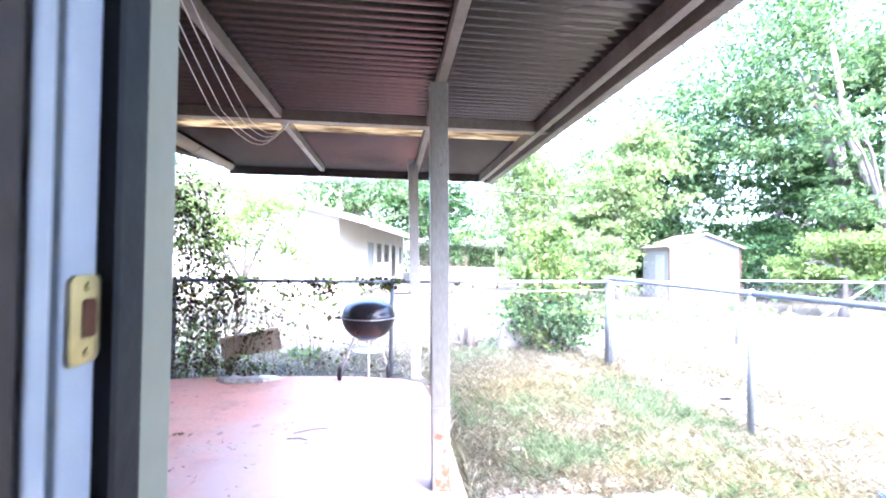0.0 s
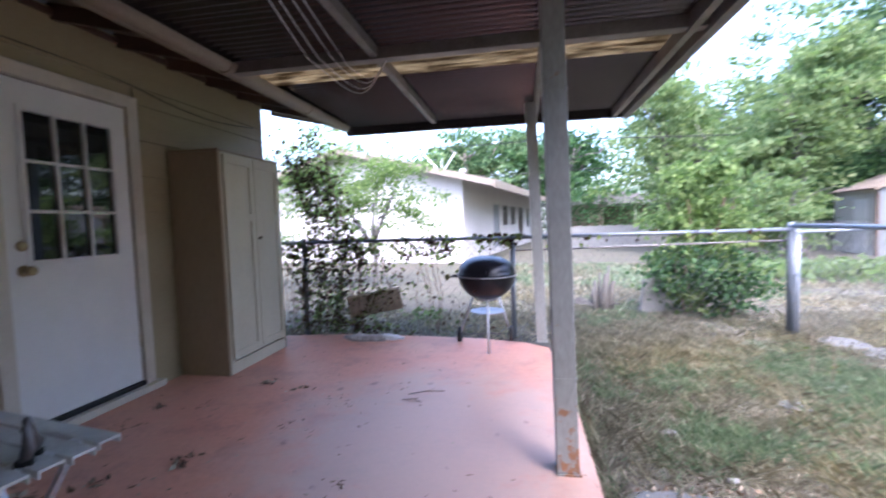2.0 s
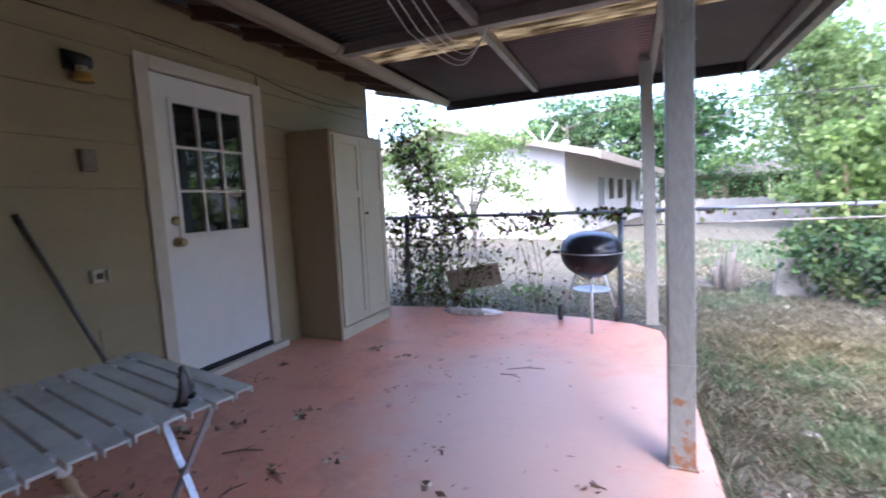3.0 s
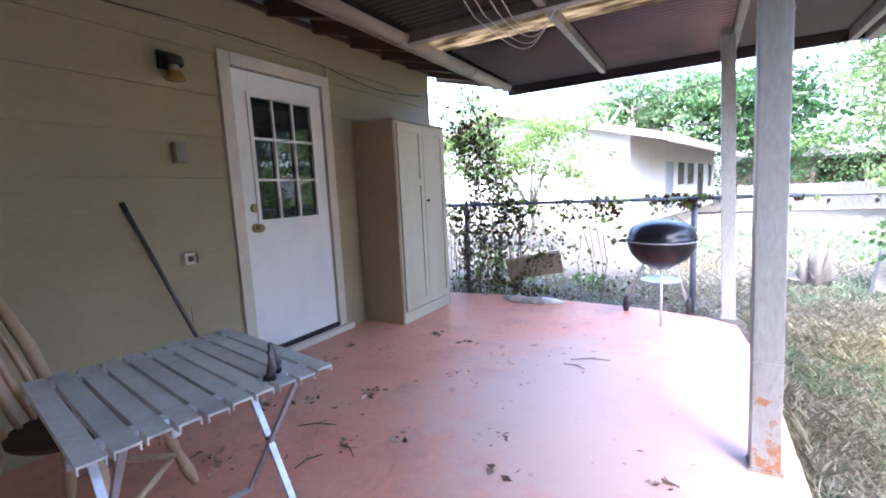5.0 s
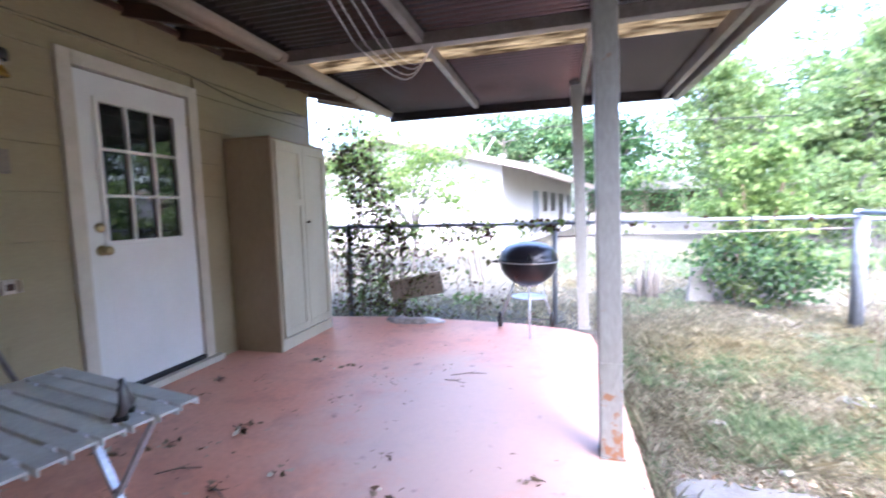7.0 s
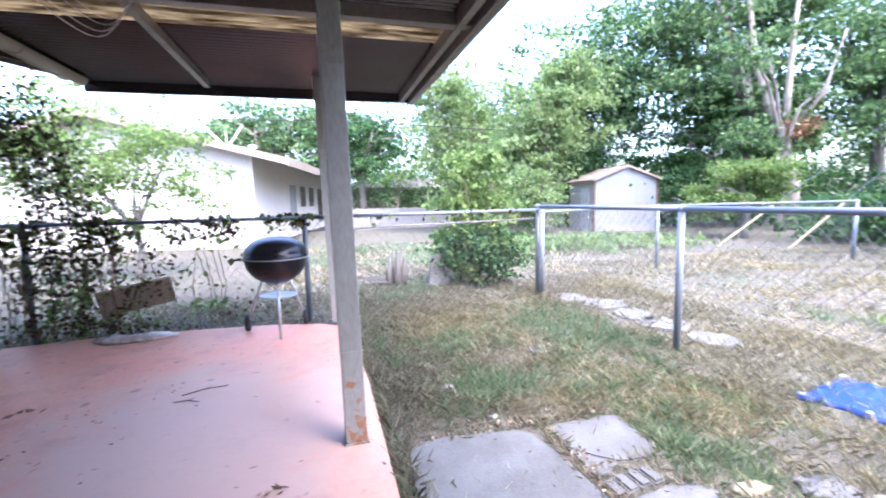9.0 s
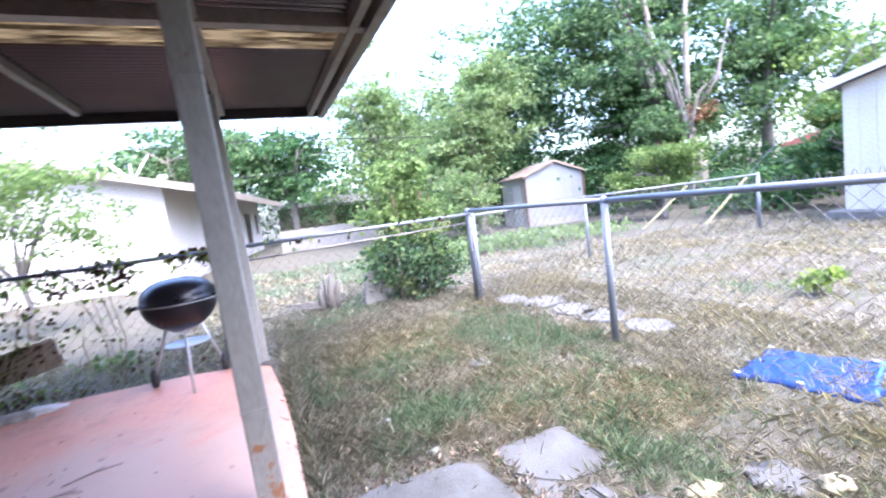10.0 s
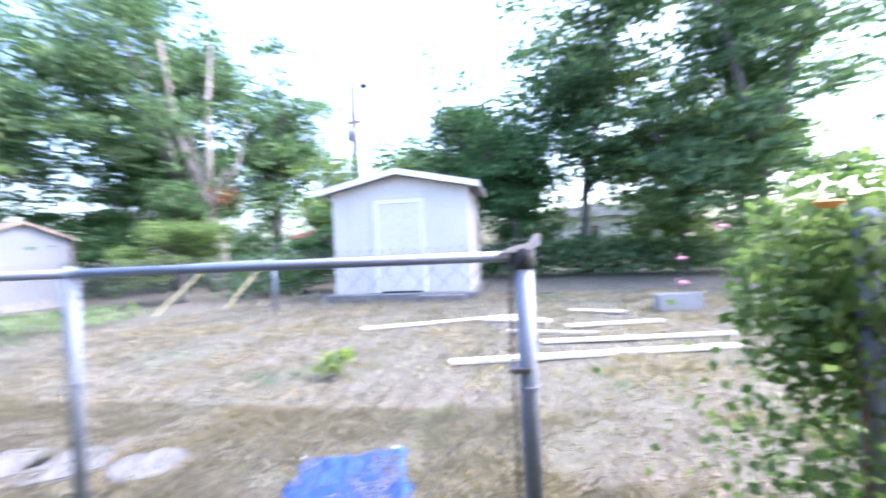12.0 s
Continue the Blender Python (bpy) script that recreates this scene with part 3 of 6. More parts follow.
def eave():
    e = thing("eave", pose(0, 0, 0), "open house eave with dark rafter tails and roof boards", "eave", kind="structure")
    for i in range(14):
        y = 1.16 + 0.45 * i
        if y < 5.95:
            part("rafter_tail", prism([(WX - 0.02, 2.545), (WX - 0.02, 2.645), (-1.10, 2.455), (-1.10, 2.365)], y, y + 0.042), M["dark_wood"], e)
    z = lambda x: 2.65 - (x - WX) * 0.262
    xs = [WX - 0.03 + 0.125 * i for i in range(7)]
    for a, b in zip(xs, xs[1:]):
        part("soffit_board", prism([(a, z(a)), (b - 0.004, z(b - 0.004)), (b - 0.004, z(b - 0.004) + 0.02), (a, z(a) + 0.02)], 0.86, 6.0), M["soffit"], e)
    part("fascia_board", B((-1.10, -1.06, 0.86, 6.0, 2.335, 2.50), bevel=0.004), M["gutter"], e)
    part("frieze_trim", B((WX + 0.0, WX + 0.022, 0.87, 5.60, 2.56, 2.60), bevel=0.003), M["dark_wood"], e)
    part("barge_board", prism([(WX - 0.1, 2.56), (-1.06, 2.36), (-1.06, 2.52), (WX - 0.1, 2.72)], 6.0, 6.035), M["gutter"], e)


eave()


# ---- patio cover ----
def patio_cover():
    c = thing("patio_cover", pose(0, 0, 0), "patio cover of corrugated metal sheets on painted steel posts", "patio cover")
    ztop = 2.405

    def sheet(y0, y1, x0, x1, z0=ztop, period=0.068, amp=0.019):
        bm = bmesh.new()
        n = int((y1 - y0) / period * 8)
        rows = []
        for th in (0.0, 0.0025):
            rows.append([[bm.verts.new((x, y0 + (y1 - y0) * i / n, z0 + th + amp * math.sin(2 * math.pi * (y1 - y0) * i / n / period))) for x in (x0, x1)] for i in range(n + 1)])
        for r in rows:
            for a, b in zip(r, r[1:]):
                bm.faces.new((a[0], a[1], b[1], b[0]))
        for i in (0, n):
            bm.faces.new((rows[0][i][0], rows[0][i][1], rows[1][i][1], rows[1][i][0]))
        return bm
    for i, (y0, y1) in enumerate(((0.86, 1.75), (1.69, 2.56), (2.50, 3.36), (3.30, 4.10), (4.55, 5.30), (5.24, 6.22))):
        part("corrugated_sheet", sheet(y0, y1, -1.055, 2.20, ztop + 0.003 * (i % 2)), M["roof_metal"], c, smooth=True)
    clear = bpy.data.materials.new("yellowed_translucent_sheet")
    clear.use_nodes = True
    n, l = clear.node_tree.nodes, clear.node_tree.links
    p = n["Principled BSDF"]
    p.inputs["Roughness"].default_value = 0.5
    tc = n.new("ShaderNodeTexCoord")
    t = n.new("ShaderNodeTexNoise")
    t.inputs["Scale"].default_value, t.inputs["Detail"].default_value = 9, 8
    mp = n.new("ShaderNodeMapping")
    mp.inputs["Scale"].default_value = (0.5, 3, 1)
    l.new(tc.outputs["Object"], mp.inputs["Vector"])
    l.new(mp.outputs[0], t.inputs["Vector"])
    r = n.new("ShaderNodeValToRGB")
    for e, (at, col) in zip(r.color_ramp.elements, ((0.38, (0.13, 0.10, 0.06)), (0.64, (0.46, 0.39, 0.26)))):
        e.position, e.color = at, (*col, 1)
    l.new(t.outputs["Fac"], r.inputs[0])
    l.new(r.outputs[0], p.inputs["Base Color"])
    tr = n.new("ShaderNodeBsdfTranslucent")
    l.new(r.outputs[0], tr.inputs["Color"])
    mx = n.new("ShaderNodeMixShader")
    mx.inputs[0].default_value = 0.8
    l.new(p.outputs[0], mx.inputs[1])
    l.new(tr.outputs[0], mx.inputs[2])
    l.new(mx.outputs[0], n["Material Output"].inputs["Surface"])
    part("translucent_sheet", sheet(4.08, 4.58, -1.05, 2.20, ztop + 0.006), clear, c, "yellowed translucent corrugated strip", True)
    for x, z0, y1 in ((0.085, 2.325, 6.0), (1.20, 2.325, 6.18), (2.06, 2.30, 6.22)):
        part("rafter", B((x - 0.025, x + 0.025, 0.87, y1, z0, ztop - 0.010), bevel=0.003), M["beam"], c)
    part("cross_beam", B((-1.02, 2.21, 3.96, 4.045, 2.312, 2.392), bevel=0.004), M["beam"], c)
    part("edge_fascia", B((2.14, 2.21, 0.87, 6.27, 2.285, 2.43), bevel=0.004), M["beam"], c)
    part("end_fascia", B((-1.05, 2.139, 6.222, 6.27, 2.30, 2.43), bevel=0.004), M["roof_metal"], c)
    part("wall_ledger", B((-1.05, 2.139, 0.855, 0.868, 2.30, 2.41)), M["beam"], c)
    for x, y, s, lean in ((1.178, 3.13, 0.103, 0.020), (1.160, 5.41, 0.102, 0.030)):
        m = rusty_post() if y < 4 else M["post_plain"]

        def leaning(*box, bevel=0.0):
            bm = B(box, bevel=bevel)
            for v in bm.verts:
                v.co.x -= lean * v.co.z
            return bm
        q = part("post", leaning(x, x + s, y, y + s, 0.012, 2.325, bevel=0.006), m, c, "grey-painted steel post, rusty at the foot" if y < 4 else "grey-painted steel post, chipped and dusty")
        part("base_plate", B((x - 0.005, x + 0.008 + s, y - 0.006, y + s + 0.006, 0.0, 0.011), bevel=0.002), m, q)
        for z in (0.46, 1.78):
            part("weld_collar", leaning(x - 0.003, x + 0.003 + s, y - 0.003, y + s + 0.003, z, z + 0.007), m, q)


def rusty_post():
    if "post" in M:
        return M["post"]
    m = paint("grey_post_paint", (0.29, 0.298, 0.29), 0.5, dirt=(0.215, 0.21, 0.19), amount=0.6, scale=5, fine=70, bump=0.08, stretch=(1, 1, 0.3))
    n, l = m.node_tree.nodes, m.node_tree.links
    p = n["Principled BSDF"]
    src = p.inputs["Base Color"].links[0].from_socket
    tc = n.new("ShaderNodeTexCoord")
    sep = n.new("ShaderNodeSeparateXYZ")
    l.new(tc.outputs["Object"], sep.inputs[0])
    t = n.new("ShaderNodeTexNoise")
    t.inputs["Scale"].default_value, t.inputs["Detail"].default_value, t.inputs["Roughness"].default_value = 11, 8, 0.65
    l.new(tc.outputs["Object"], t.inputs["Vector"])
    hz = n.new("ShaderNodeMapRange")
    hz.inputs["From Min"].default_value, hz.inputs["From Max"].default_value = 0.02, 0.52
    hz.inputs["To Min"].default_value, hz.inputs["To Max"].default_value = 0.15, -0.04
    l.new(sep.outputs["Z"], hz.inputs["Value"])
    add = n.new("ShaderNodeMath")
    l.new(t.outputs["Fac"], add.inputs[0])
    l.new(hz.outputs[0], add.inputs[1])
    r = n.new("ShaderNodeMapRange")
    r.inputs["From Min"].default_value, r.inputs["From Max"].default_value, r.inputs["To Max"].default_value = 0.62, 0.68, 0.9
    l.new(add.outputs[0], r.inputs["Value"])
    mx = n.new("ShaderNodeMix")
    mx.data_type = "RGBA"
    l.new(r.outputs[0], mx.inputs[0])
    l.new(src, mx.inputs[6])
    mx.inputs[7].default_value = (0.26, 0.11, 0.04, 1)
    l.new(mx.outputs[2], p.inputs["Base Color"])
    M["post"] = m
    return m


patio_cover()


def gutter():
    g = thing("gutter", pose(-0.985, 0, 2.365), "cream half-round metal gutter along the house eave", "gutter")
    bm = bmesh.new()
    n = 10
    prof = [(0.06 * math.cos(math.pi + math.pi * i / n), 0.06 * math.sin(math.pi + math.pi * i / n)) for i in range(n + 1)]
    rows = [[bm.verts.new((a * s, y, b * s)) for a, b in prof] for s in (1.0, 0.95) for y in (0.87, 6.02)]
    for a, b in ((0, 1), (2, 3), (0, 2), (1, 3)):
        for i in range(n):
            bm.faces.new((rows[a][i], rows[a][i + 1], rows[b][i + 1], rows[b][i]))
    part("trough", bm, M["gutter"], g, smooth=True)
    for y in (1.3, 2.4, 3.9, 5.1):
        part("seam_band", T(([(0.063 * math.cos(math.pi + math.pi * i / 8), y, 0.063 * math.sin(math.pi + math.pi * i / 8)) for i in range(9)], 0.005), seg=5), M["gutter"], g)
    part("end_cap", slab_cap(), M["gutter"], g)


def slab_cap():
    bm = bmesh.new()
    f = [bm.verts.new((0.062 * math.cos(math.pi + math.pi * i / 10), 6.022, 0.062 * math.sin(math.pi + math.pi * i / 10))) for i in range(11)]
    b = [bm.verts.new((v.co.x, 6.03, v.co.z)) for v in f]
    bm.faces.new(f)
    bm.faces.new(b[::-1])
    for i in range(11):
        j = (i + 1) % 11
        bm.faces.new((f[i], f[j], b[j], b[i]))
    return bm


gutter()


# ---- white half-glazed door in the long wall ----
def back_door():
    d = thing("door_1", pose(WX, DY0, 0), "white half-glazed back door with nine panes, closed", "door", kind="structure")
    W, H0, H1 = DY1 - DY0, DZ0, DZ1
    cas = 0.085
    for nm, b in (("casing_side", (-0.02, 0.028, 0, cas, 0.02, H1)), ("casing_side", (-0.02, 0.028, W - cas, W, 0.02, H1)), ("casing_head", (-0.02, 0.030, cas + 0.001, W - cas - 0.001, H1 - cas, H1))):
        part(nm, B(b, bevel=0.004), M["trim"], d, "off-white painted casing")
    y0, y1, z0, z1 = cas + 0.012, W - cas - 0.012, 0.085, H1 - cas - 0.012
    part("door_stop", B((-0.10, -0.022, cas + 0.001, y0 - 0.002, 0.05, H1 - cas), (-0.10, -0.022, y1 + 0.006, W - cas - 0.001, 0.05, H1 - cas)), M["black"], d)
    gy0, gy1, gz0, gz1 = y0 + 0.125, y1 - 0.125, 1.05, 1.94
    fx = 0.004
    leaf = part("leaf", B((-0.042, fx, y0, gy0, z0, z1), (-0.042, fx, gy1, y1, z0, z1), (-0.042, fx, gy0 + 0.0005, gy1 - 0.0005, z0, gz0), (-0.042, fx, gy0 + 0.0005, gy1 - 0.0005, gz1, z1)), M["door_white"], d)
    fr = 0.024
    part("glazing_frame", B((fx, fx + 0.014, gy0 - fr, gy0 + 0.006, gz0 - fr, gz1 + fr), (fx, fx + 0.014, gy1 - 0.006, gy1 + fr, gz0 - fr, gz1 + fr), (fx, fx + 0.014, gy0 + 0.006, gy1 - 0.006, gz0 - fr, gz0 + 0.006), (fx, fx + 0.014, gy0 + 0.006, gy1 - 0.006, gz1 - 0.006, gz1 + fr), bevel=0.003), M["door_white"], leaf)
    for i in (1, 2):
        yy, zz = gy0 + (gy1 - gy0) * i / 3, gz0 + (gz1 - gz0) * i / 3
        part("glazing_bar", B((-0.02, fx + 0.010, yy - 0.009, yy + 0.009, gz0, gz1), bevel=0.002), M["door_white"], leaf)
        part("glazing_bar", B((-0.02, fx + 0.009, gy0, gy1, zz - 0.009, zz + 0.009), bevel=0.002), M["door_white"], leaf)
    for i in range(3):
        for j in range(3):
            a, b = gy0 + (gy1 - gy0) * i / 3, gz0 + (gz1 - gz0) * j / 3
            part("pane", B((-0.014, -0.010, a + 0.008, a + (gy1 - gy0) / 3 - 0.008, b + 0.008, b + (gz1 - gz0) / 3 - 0.008)), M["glass_dark"], leaf)
    for z, nm in ((1.0, "knob"), (1.145, "deadbolt")):
        k = L([(0, 0), (0.033, 0), (0.034, 0.006), (0.02, 0.012), (0.012, 0.016), (0.012, 0.036), (0.026, 0.046), (0.030, 0.060), (0.024, 0.074), (0, 0.078)] if nm == "knob" else [(0, 0), (0.031, 0), (0.031, 0.01), (0.022, 0.022), (0, 0.024)], 20)
        bmesh.ops.transform(k, matrix=pose(fx, 0.175, z, 0, 90, 0), verts=k.verts)
        part(nm, k, M["brass"], leaf, "polished brass " + nm, True)
    for z in (0.35, 1.9):
        part("hinge", T(([(0.006, y1 + 0.004, z), (0.006, y1 + 0.004, z + 0.09)], 0.006)), M["brass"], leaf)
    part("threshold", B((-0.06, 0.075, 0.0, W + 0.05, 0.0, 0.05), bevel=0.006), M["trim"], d, "worn painted sill")
    part("weather_bar", B((-0.03, 0.03, y0 - 0.01, y1 + 0.01, 0.051, 0.082), bevel=0.003), M["rubber"], d)
    part("backing", B((-0.14, -0.10, cas, W - cas, 0.0, H1 - 0.04)), M["interior"], d)


back_door()


# ---- tall cabinet ----
def cabinet():
    x0, x1, y0, y1, h = -1.79, -1.340, 4.235, 5.11, 1.835
    c = thing("cabinet", pose(-1.55, 4.66, 0), "tall beige two-door wooden cabinet against the house wall", "cabinet")
    ox, oy = -1.55, 4.66
    a0, a1, b0, b1 = x0 - ox, x1 - ox, y0 - oy, y1 - oy
    part("side_panel", B((a0, a1, b0, b0 + 0.02, 0.0, h), bevel=0.003), M["cab_side"], c, "tan side panel, darker than the front")
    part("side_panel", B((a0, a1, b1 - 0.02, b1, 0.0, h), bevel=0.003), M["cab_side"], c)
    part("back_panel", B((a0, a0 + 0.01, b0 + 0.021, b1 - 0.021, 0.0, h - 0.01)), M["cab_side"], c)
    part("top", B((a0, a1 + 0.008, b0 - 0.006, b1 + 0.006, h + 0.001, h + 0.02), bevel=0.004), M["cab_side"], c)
    part("plinth", B((a1 - 0.02, a1 + 0.004, b0 + 0.021, b1 - 0.021, 0.0, 0.10), bevel=0.003), M["cab"], c)
    part("face_frame", B((a1 - 0.018, a1 + 0.004, b0 + 0.021, b0 + 0.055, 0.101, h), (a1 - 0.018, a1 + 0.004, b1 - 0.055, b1 - 0.021, 0.101, h), (a1 - 0.018, a1 + 0.004, b0 + 0.056, b1 - 0.056, h - 0.035, h)), M["cab"], c)
    mid = (b0 + b1) / 2
    for i, (p, q) in enumerate(((b0 + 0.04, mid - 0.003), (mid + 0.003, b1 - 0.04))):
        f0, f1, z0, z1, zm, st = a1 + 0.005, a1 + 0.024, 0.12, h - 0.02, 1.27, 0.062
        dr = part("cabinet_door", B((f0, f1, p, p + st, z0, z1), (f0, f1, q - st, q, z0, z1), (f0, f1, p + st + 0.0005, q - st - 0.0005, z0, z0 + 0.07), (f0, f1, p + st + 0.0005, q - st - 0.0005, z1 - 0.07, z1), (f0, f1, p + st + 0.0005, q - st - 0.0005, zm, zm + 0.065)), M["cab"], c)
        part("door_panel", B((f0 + 0.001, f0 + 0.009, p + st - 0.004, q - st + 0.004, z0 + 0.065, zm + 0.004), (f0 + 0.001, f0 + 0.009, p + st - 0.004, q - st + 0.004, zm + 0.06, z1 - 0.065)), M["cab"], dr)
        for z in (0.3, 1.62):
            yy = p if i == 0 else q
            part("hinge", B((f1, f1 + 0.004, yy - 0.012, yy + 0.012, z, z + 0.06), bevel=0.001), M["cab"], dr)
        if i == 1:
            k = L([(0, 0), (0.008, 0), (0.007, 0.012), (0.014, 0.018), (0.013, 0.026), (0, 0.029)], 14)
            bmesh.ops.transform(k, matrix=pose(f1, p + 0.03, 1.12, 0, 90, 0), verts=k.verts)
            part("knob", k, M["dark_wood"], dr, "small dark round knob", True)


cabinet()


# ---- kettle grill ----
def grill():
    gx, gy = 0.70, 5.20
    g = thing("kettle_grill", pose(gx, gy, 0), "black enamel kettle grill on three thin metal legs", "grill")
    R = 0.268
    lid = [(R + 0.006, 0.705), (R + 0.008, 0.718), (R, 0.725)] + [(R * math.cos(a) ** 0.8, 0.725 + 0.155 * math.sin(a)) for a in [math.pi / 2 * i / 9 for i in range(1, 9)]] + [(0, 0.88)]
    part("lid", L(lid, 40), M["enamel"], g, smooth=True)
    bowl = [(R, 0.70)] + [(R * math.cos(a), 0.70 - 0.235 * math.sin(a)) for a in [math.pi / 2 * i / 10 for i in range(1, 10)]] + [(0, 0.465)]
    bo = part("bowl", L(bowl, 40), M["enamel"], g, smooth=True)
    part("rim", L([(R + 0.001, 0.692), (R + 0.012, 0.694), (R + 0.012, 0.703), (R + 0.001, 0.704)], 40), M["aluminium"], bo)
    part("side_handle", T(([(-R - 0.0, 0.05, 0.69), (-R - 0.06, 0.04, 0.695), (-R - 0.06, -0.04, 0.695), (-R, -0.05, 0.69)], 0.009)), M["rubber"], bo)
    part("vent_collar", L([(0.10, 0.0), (0.09, -0.02), (0.06, -0.03), (0, -0.03)], 20, (0, 0, 0.485)), M["aluminium"], bo)
    feet = [(0.02, -0.19), (-0.30, 0.20), (0.21, 0.26)]
    for i, (fx, fy) in enumerate(feet):
        top = Vector((fx * 0.45, fy * 0.45, 0.50))
        leg = part("leg", T(([tuple(top), (fx, fy, 0.0 if i == 0 else 0.07)], 0.0115), seg=10), M["alu_leg"], g, smooth=True)
        part("leg_socket", T(([tuple(top + Vector((0, 0, 0.012))), tuple(top - Vector((0, 0, 0.03)))], 0.016)), M["rubber"], leg)
        if i:
            w = L([(0, -0.02), (0.05, -0.02), (0.074, -0.017), (0.076, 0), (0.074, 0.017), (0.05, 0.02), (0, 0.02)], 22)
            bmesh.ops.transform(w, matrix=Matrix.Translation((fx, fy, 0.076)) @ Matrix.Rotation(radians(90), 4, "Y"), verts=w.verts)
            part("wheel", w, M["rubber"], g, "black plastic wheel", True)
    part("axle", T(([(-0.30, 0.20, 0.076), (0.21, 0.26, 0.076)], 0.005)), M["rod"], g)
    part("ash_catcher", L([(0, 0), (0.15, 0.003), (0.165, 0.016), (0.16, 0.017), (0.148, 0.008), (0, 0.006)], 30, (0, 0.04, 0.335)), M["aluminium"], g, "dished metal ash catcher", True)


grill()


# ---- folding slatted table, chair and what is on the wall ----
def folding_table():
    p0, ang = Vector((-0.252, 1.437, 0)), 9.5
    t = thing("folding_table", pose(p0.x, p0.y, 0, 0, 0, -ang), "folding camp table with grey slatted roll-up top", "table")
    hz, n, pitch = 0.61, 10, 0.0725
    for i in range(n):
        y = 0.005 + i * pitch
        back, front = -0.79 - 0.012 * math.sin(2.3 * i), 0.006 * math.sin(1.7 * i + 1)
        tilt = 0.003 * math.sin(3.1 * i)
        bm = B((back, front, y, y + 0.059, hz, hz + 0.007), (back, front, y, y + 0.004, hz - 0.016, hz), (back, front, y + 0.055, y + 0.059, hz - 0.016, hz))
        for v in bm.verts:
            v.co.z += tilt * (v.co.x + 0.4) / 0.4 - 0.002
        s = part("slat", bm, M["slat"], t)
        if i < n - 1:
            for x in (-0.09, -0.70):
                part("clip", B((x - 0.024, x + 0.024, y + 0.0592, y + pitch - 0.0002, hz - 0.010, hz + 0.006), bevel=0.002), M["plastic"], s, "white plastic clip")
    for x in (-0.10, -0.70):
        part("rail", B((x - 0.012, x + 0.012, 0.0, n * pitch - 0.01, hz - 0.042, hz - 0.020), bevel=0.002), M["alu_leg"], t)
    for y in (0.10, 0.61):
        part("leg", bar((-0.47, y - 0.012, hz - 0.03), (-0.13, y + 0.004, 0.012), 0.024, 0.013), M["alu_leg"], t)
        part("leg", bar((-0.075, y + 0.012, hz - 0.03), (-0.47, y - 0.02, 0.012), 0.020, 0.012), M["alu_leg"], t)
        part("pivot", T(([(-0.283, y - 0.02, 0.298), (-0.283, y + 0.022, 0.298)], 0.007)), M["rod"], t)
    for x in (-0.13, -0.47):
        part("foot_bar", bar((x, 0.09, 0.012), (x, 0.60, 0.012), 0.018, 0.018), M["alu_leg"], t)
    part("latch", L([(0, 0), (0.014, 0.0), (0.018, 0.012), (0.012, 0.028), (0, 0.03)], 14, (-0.06, 0.23, hz - 0.047)), M["plastic"], t, "clear plastic latch", True)


folding_table()


def pliers_thing():
    c = thing("spring_clamp", pose(-0.25, 1.985, 0.613, 0, 0, 35) @ Matrix.Diagonal((0.8, 0.8, 0.85, 1)), "dark rusty spring clamp standing open on the slatted table", "clamp")
    for s in (-1, 1):
        part("jaw", T(([(0.0, s * 0.036, 0.012), (0.012, s * 0.034, 0.05), (0.006, s * 0.012, 0.10), (0, s * 0.007, 0.135)], [0.016, 0.020, 0.012, 0.008])), M["rod"], c, smooth=True)
        part("pad", B((-0.024, 0.024, s * 0.037 - 0.015, s * 0.037 + 0.015, 0.0, 0.02), bevel=0.004), M["rubber"], c)
    part("pin", T(([(0, -0.02, 0.105), (0, 0.02, 0.105)], 0.01)), M["rod"], c)


pliers_thing()


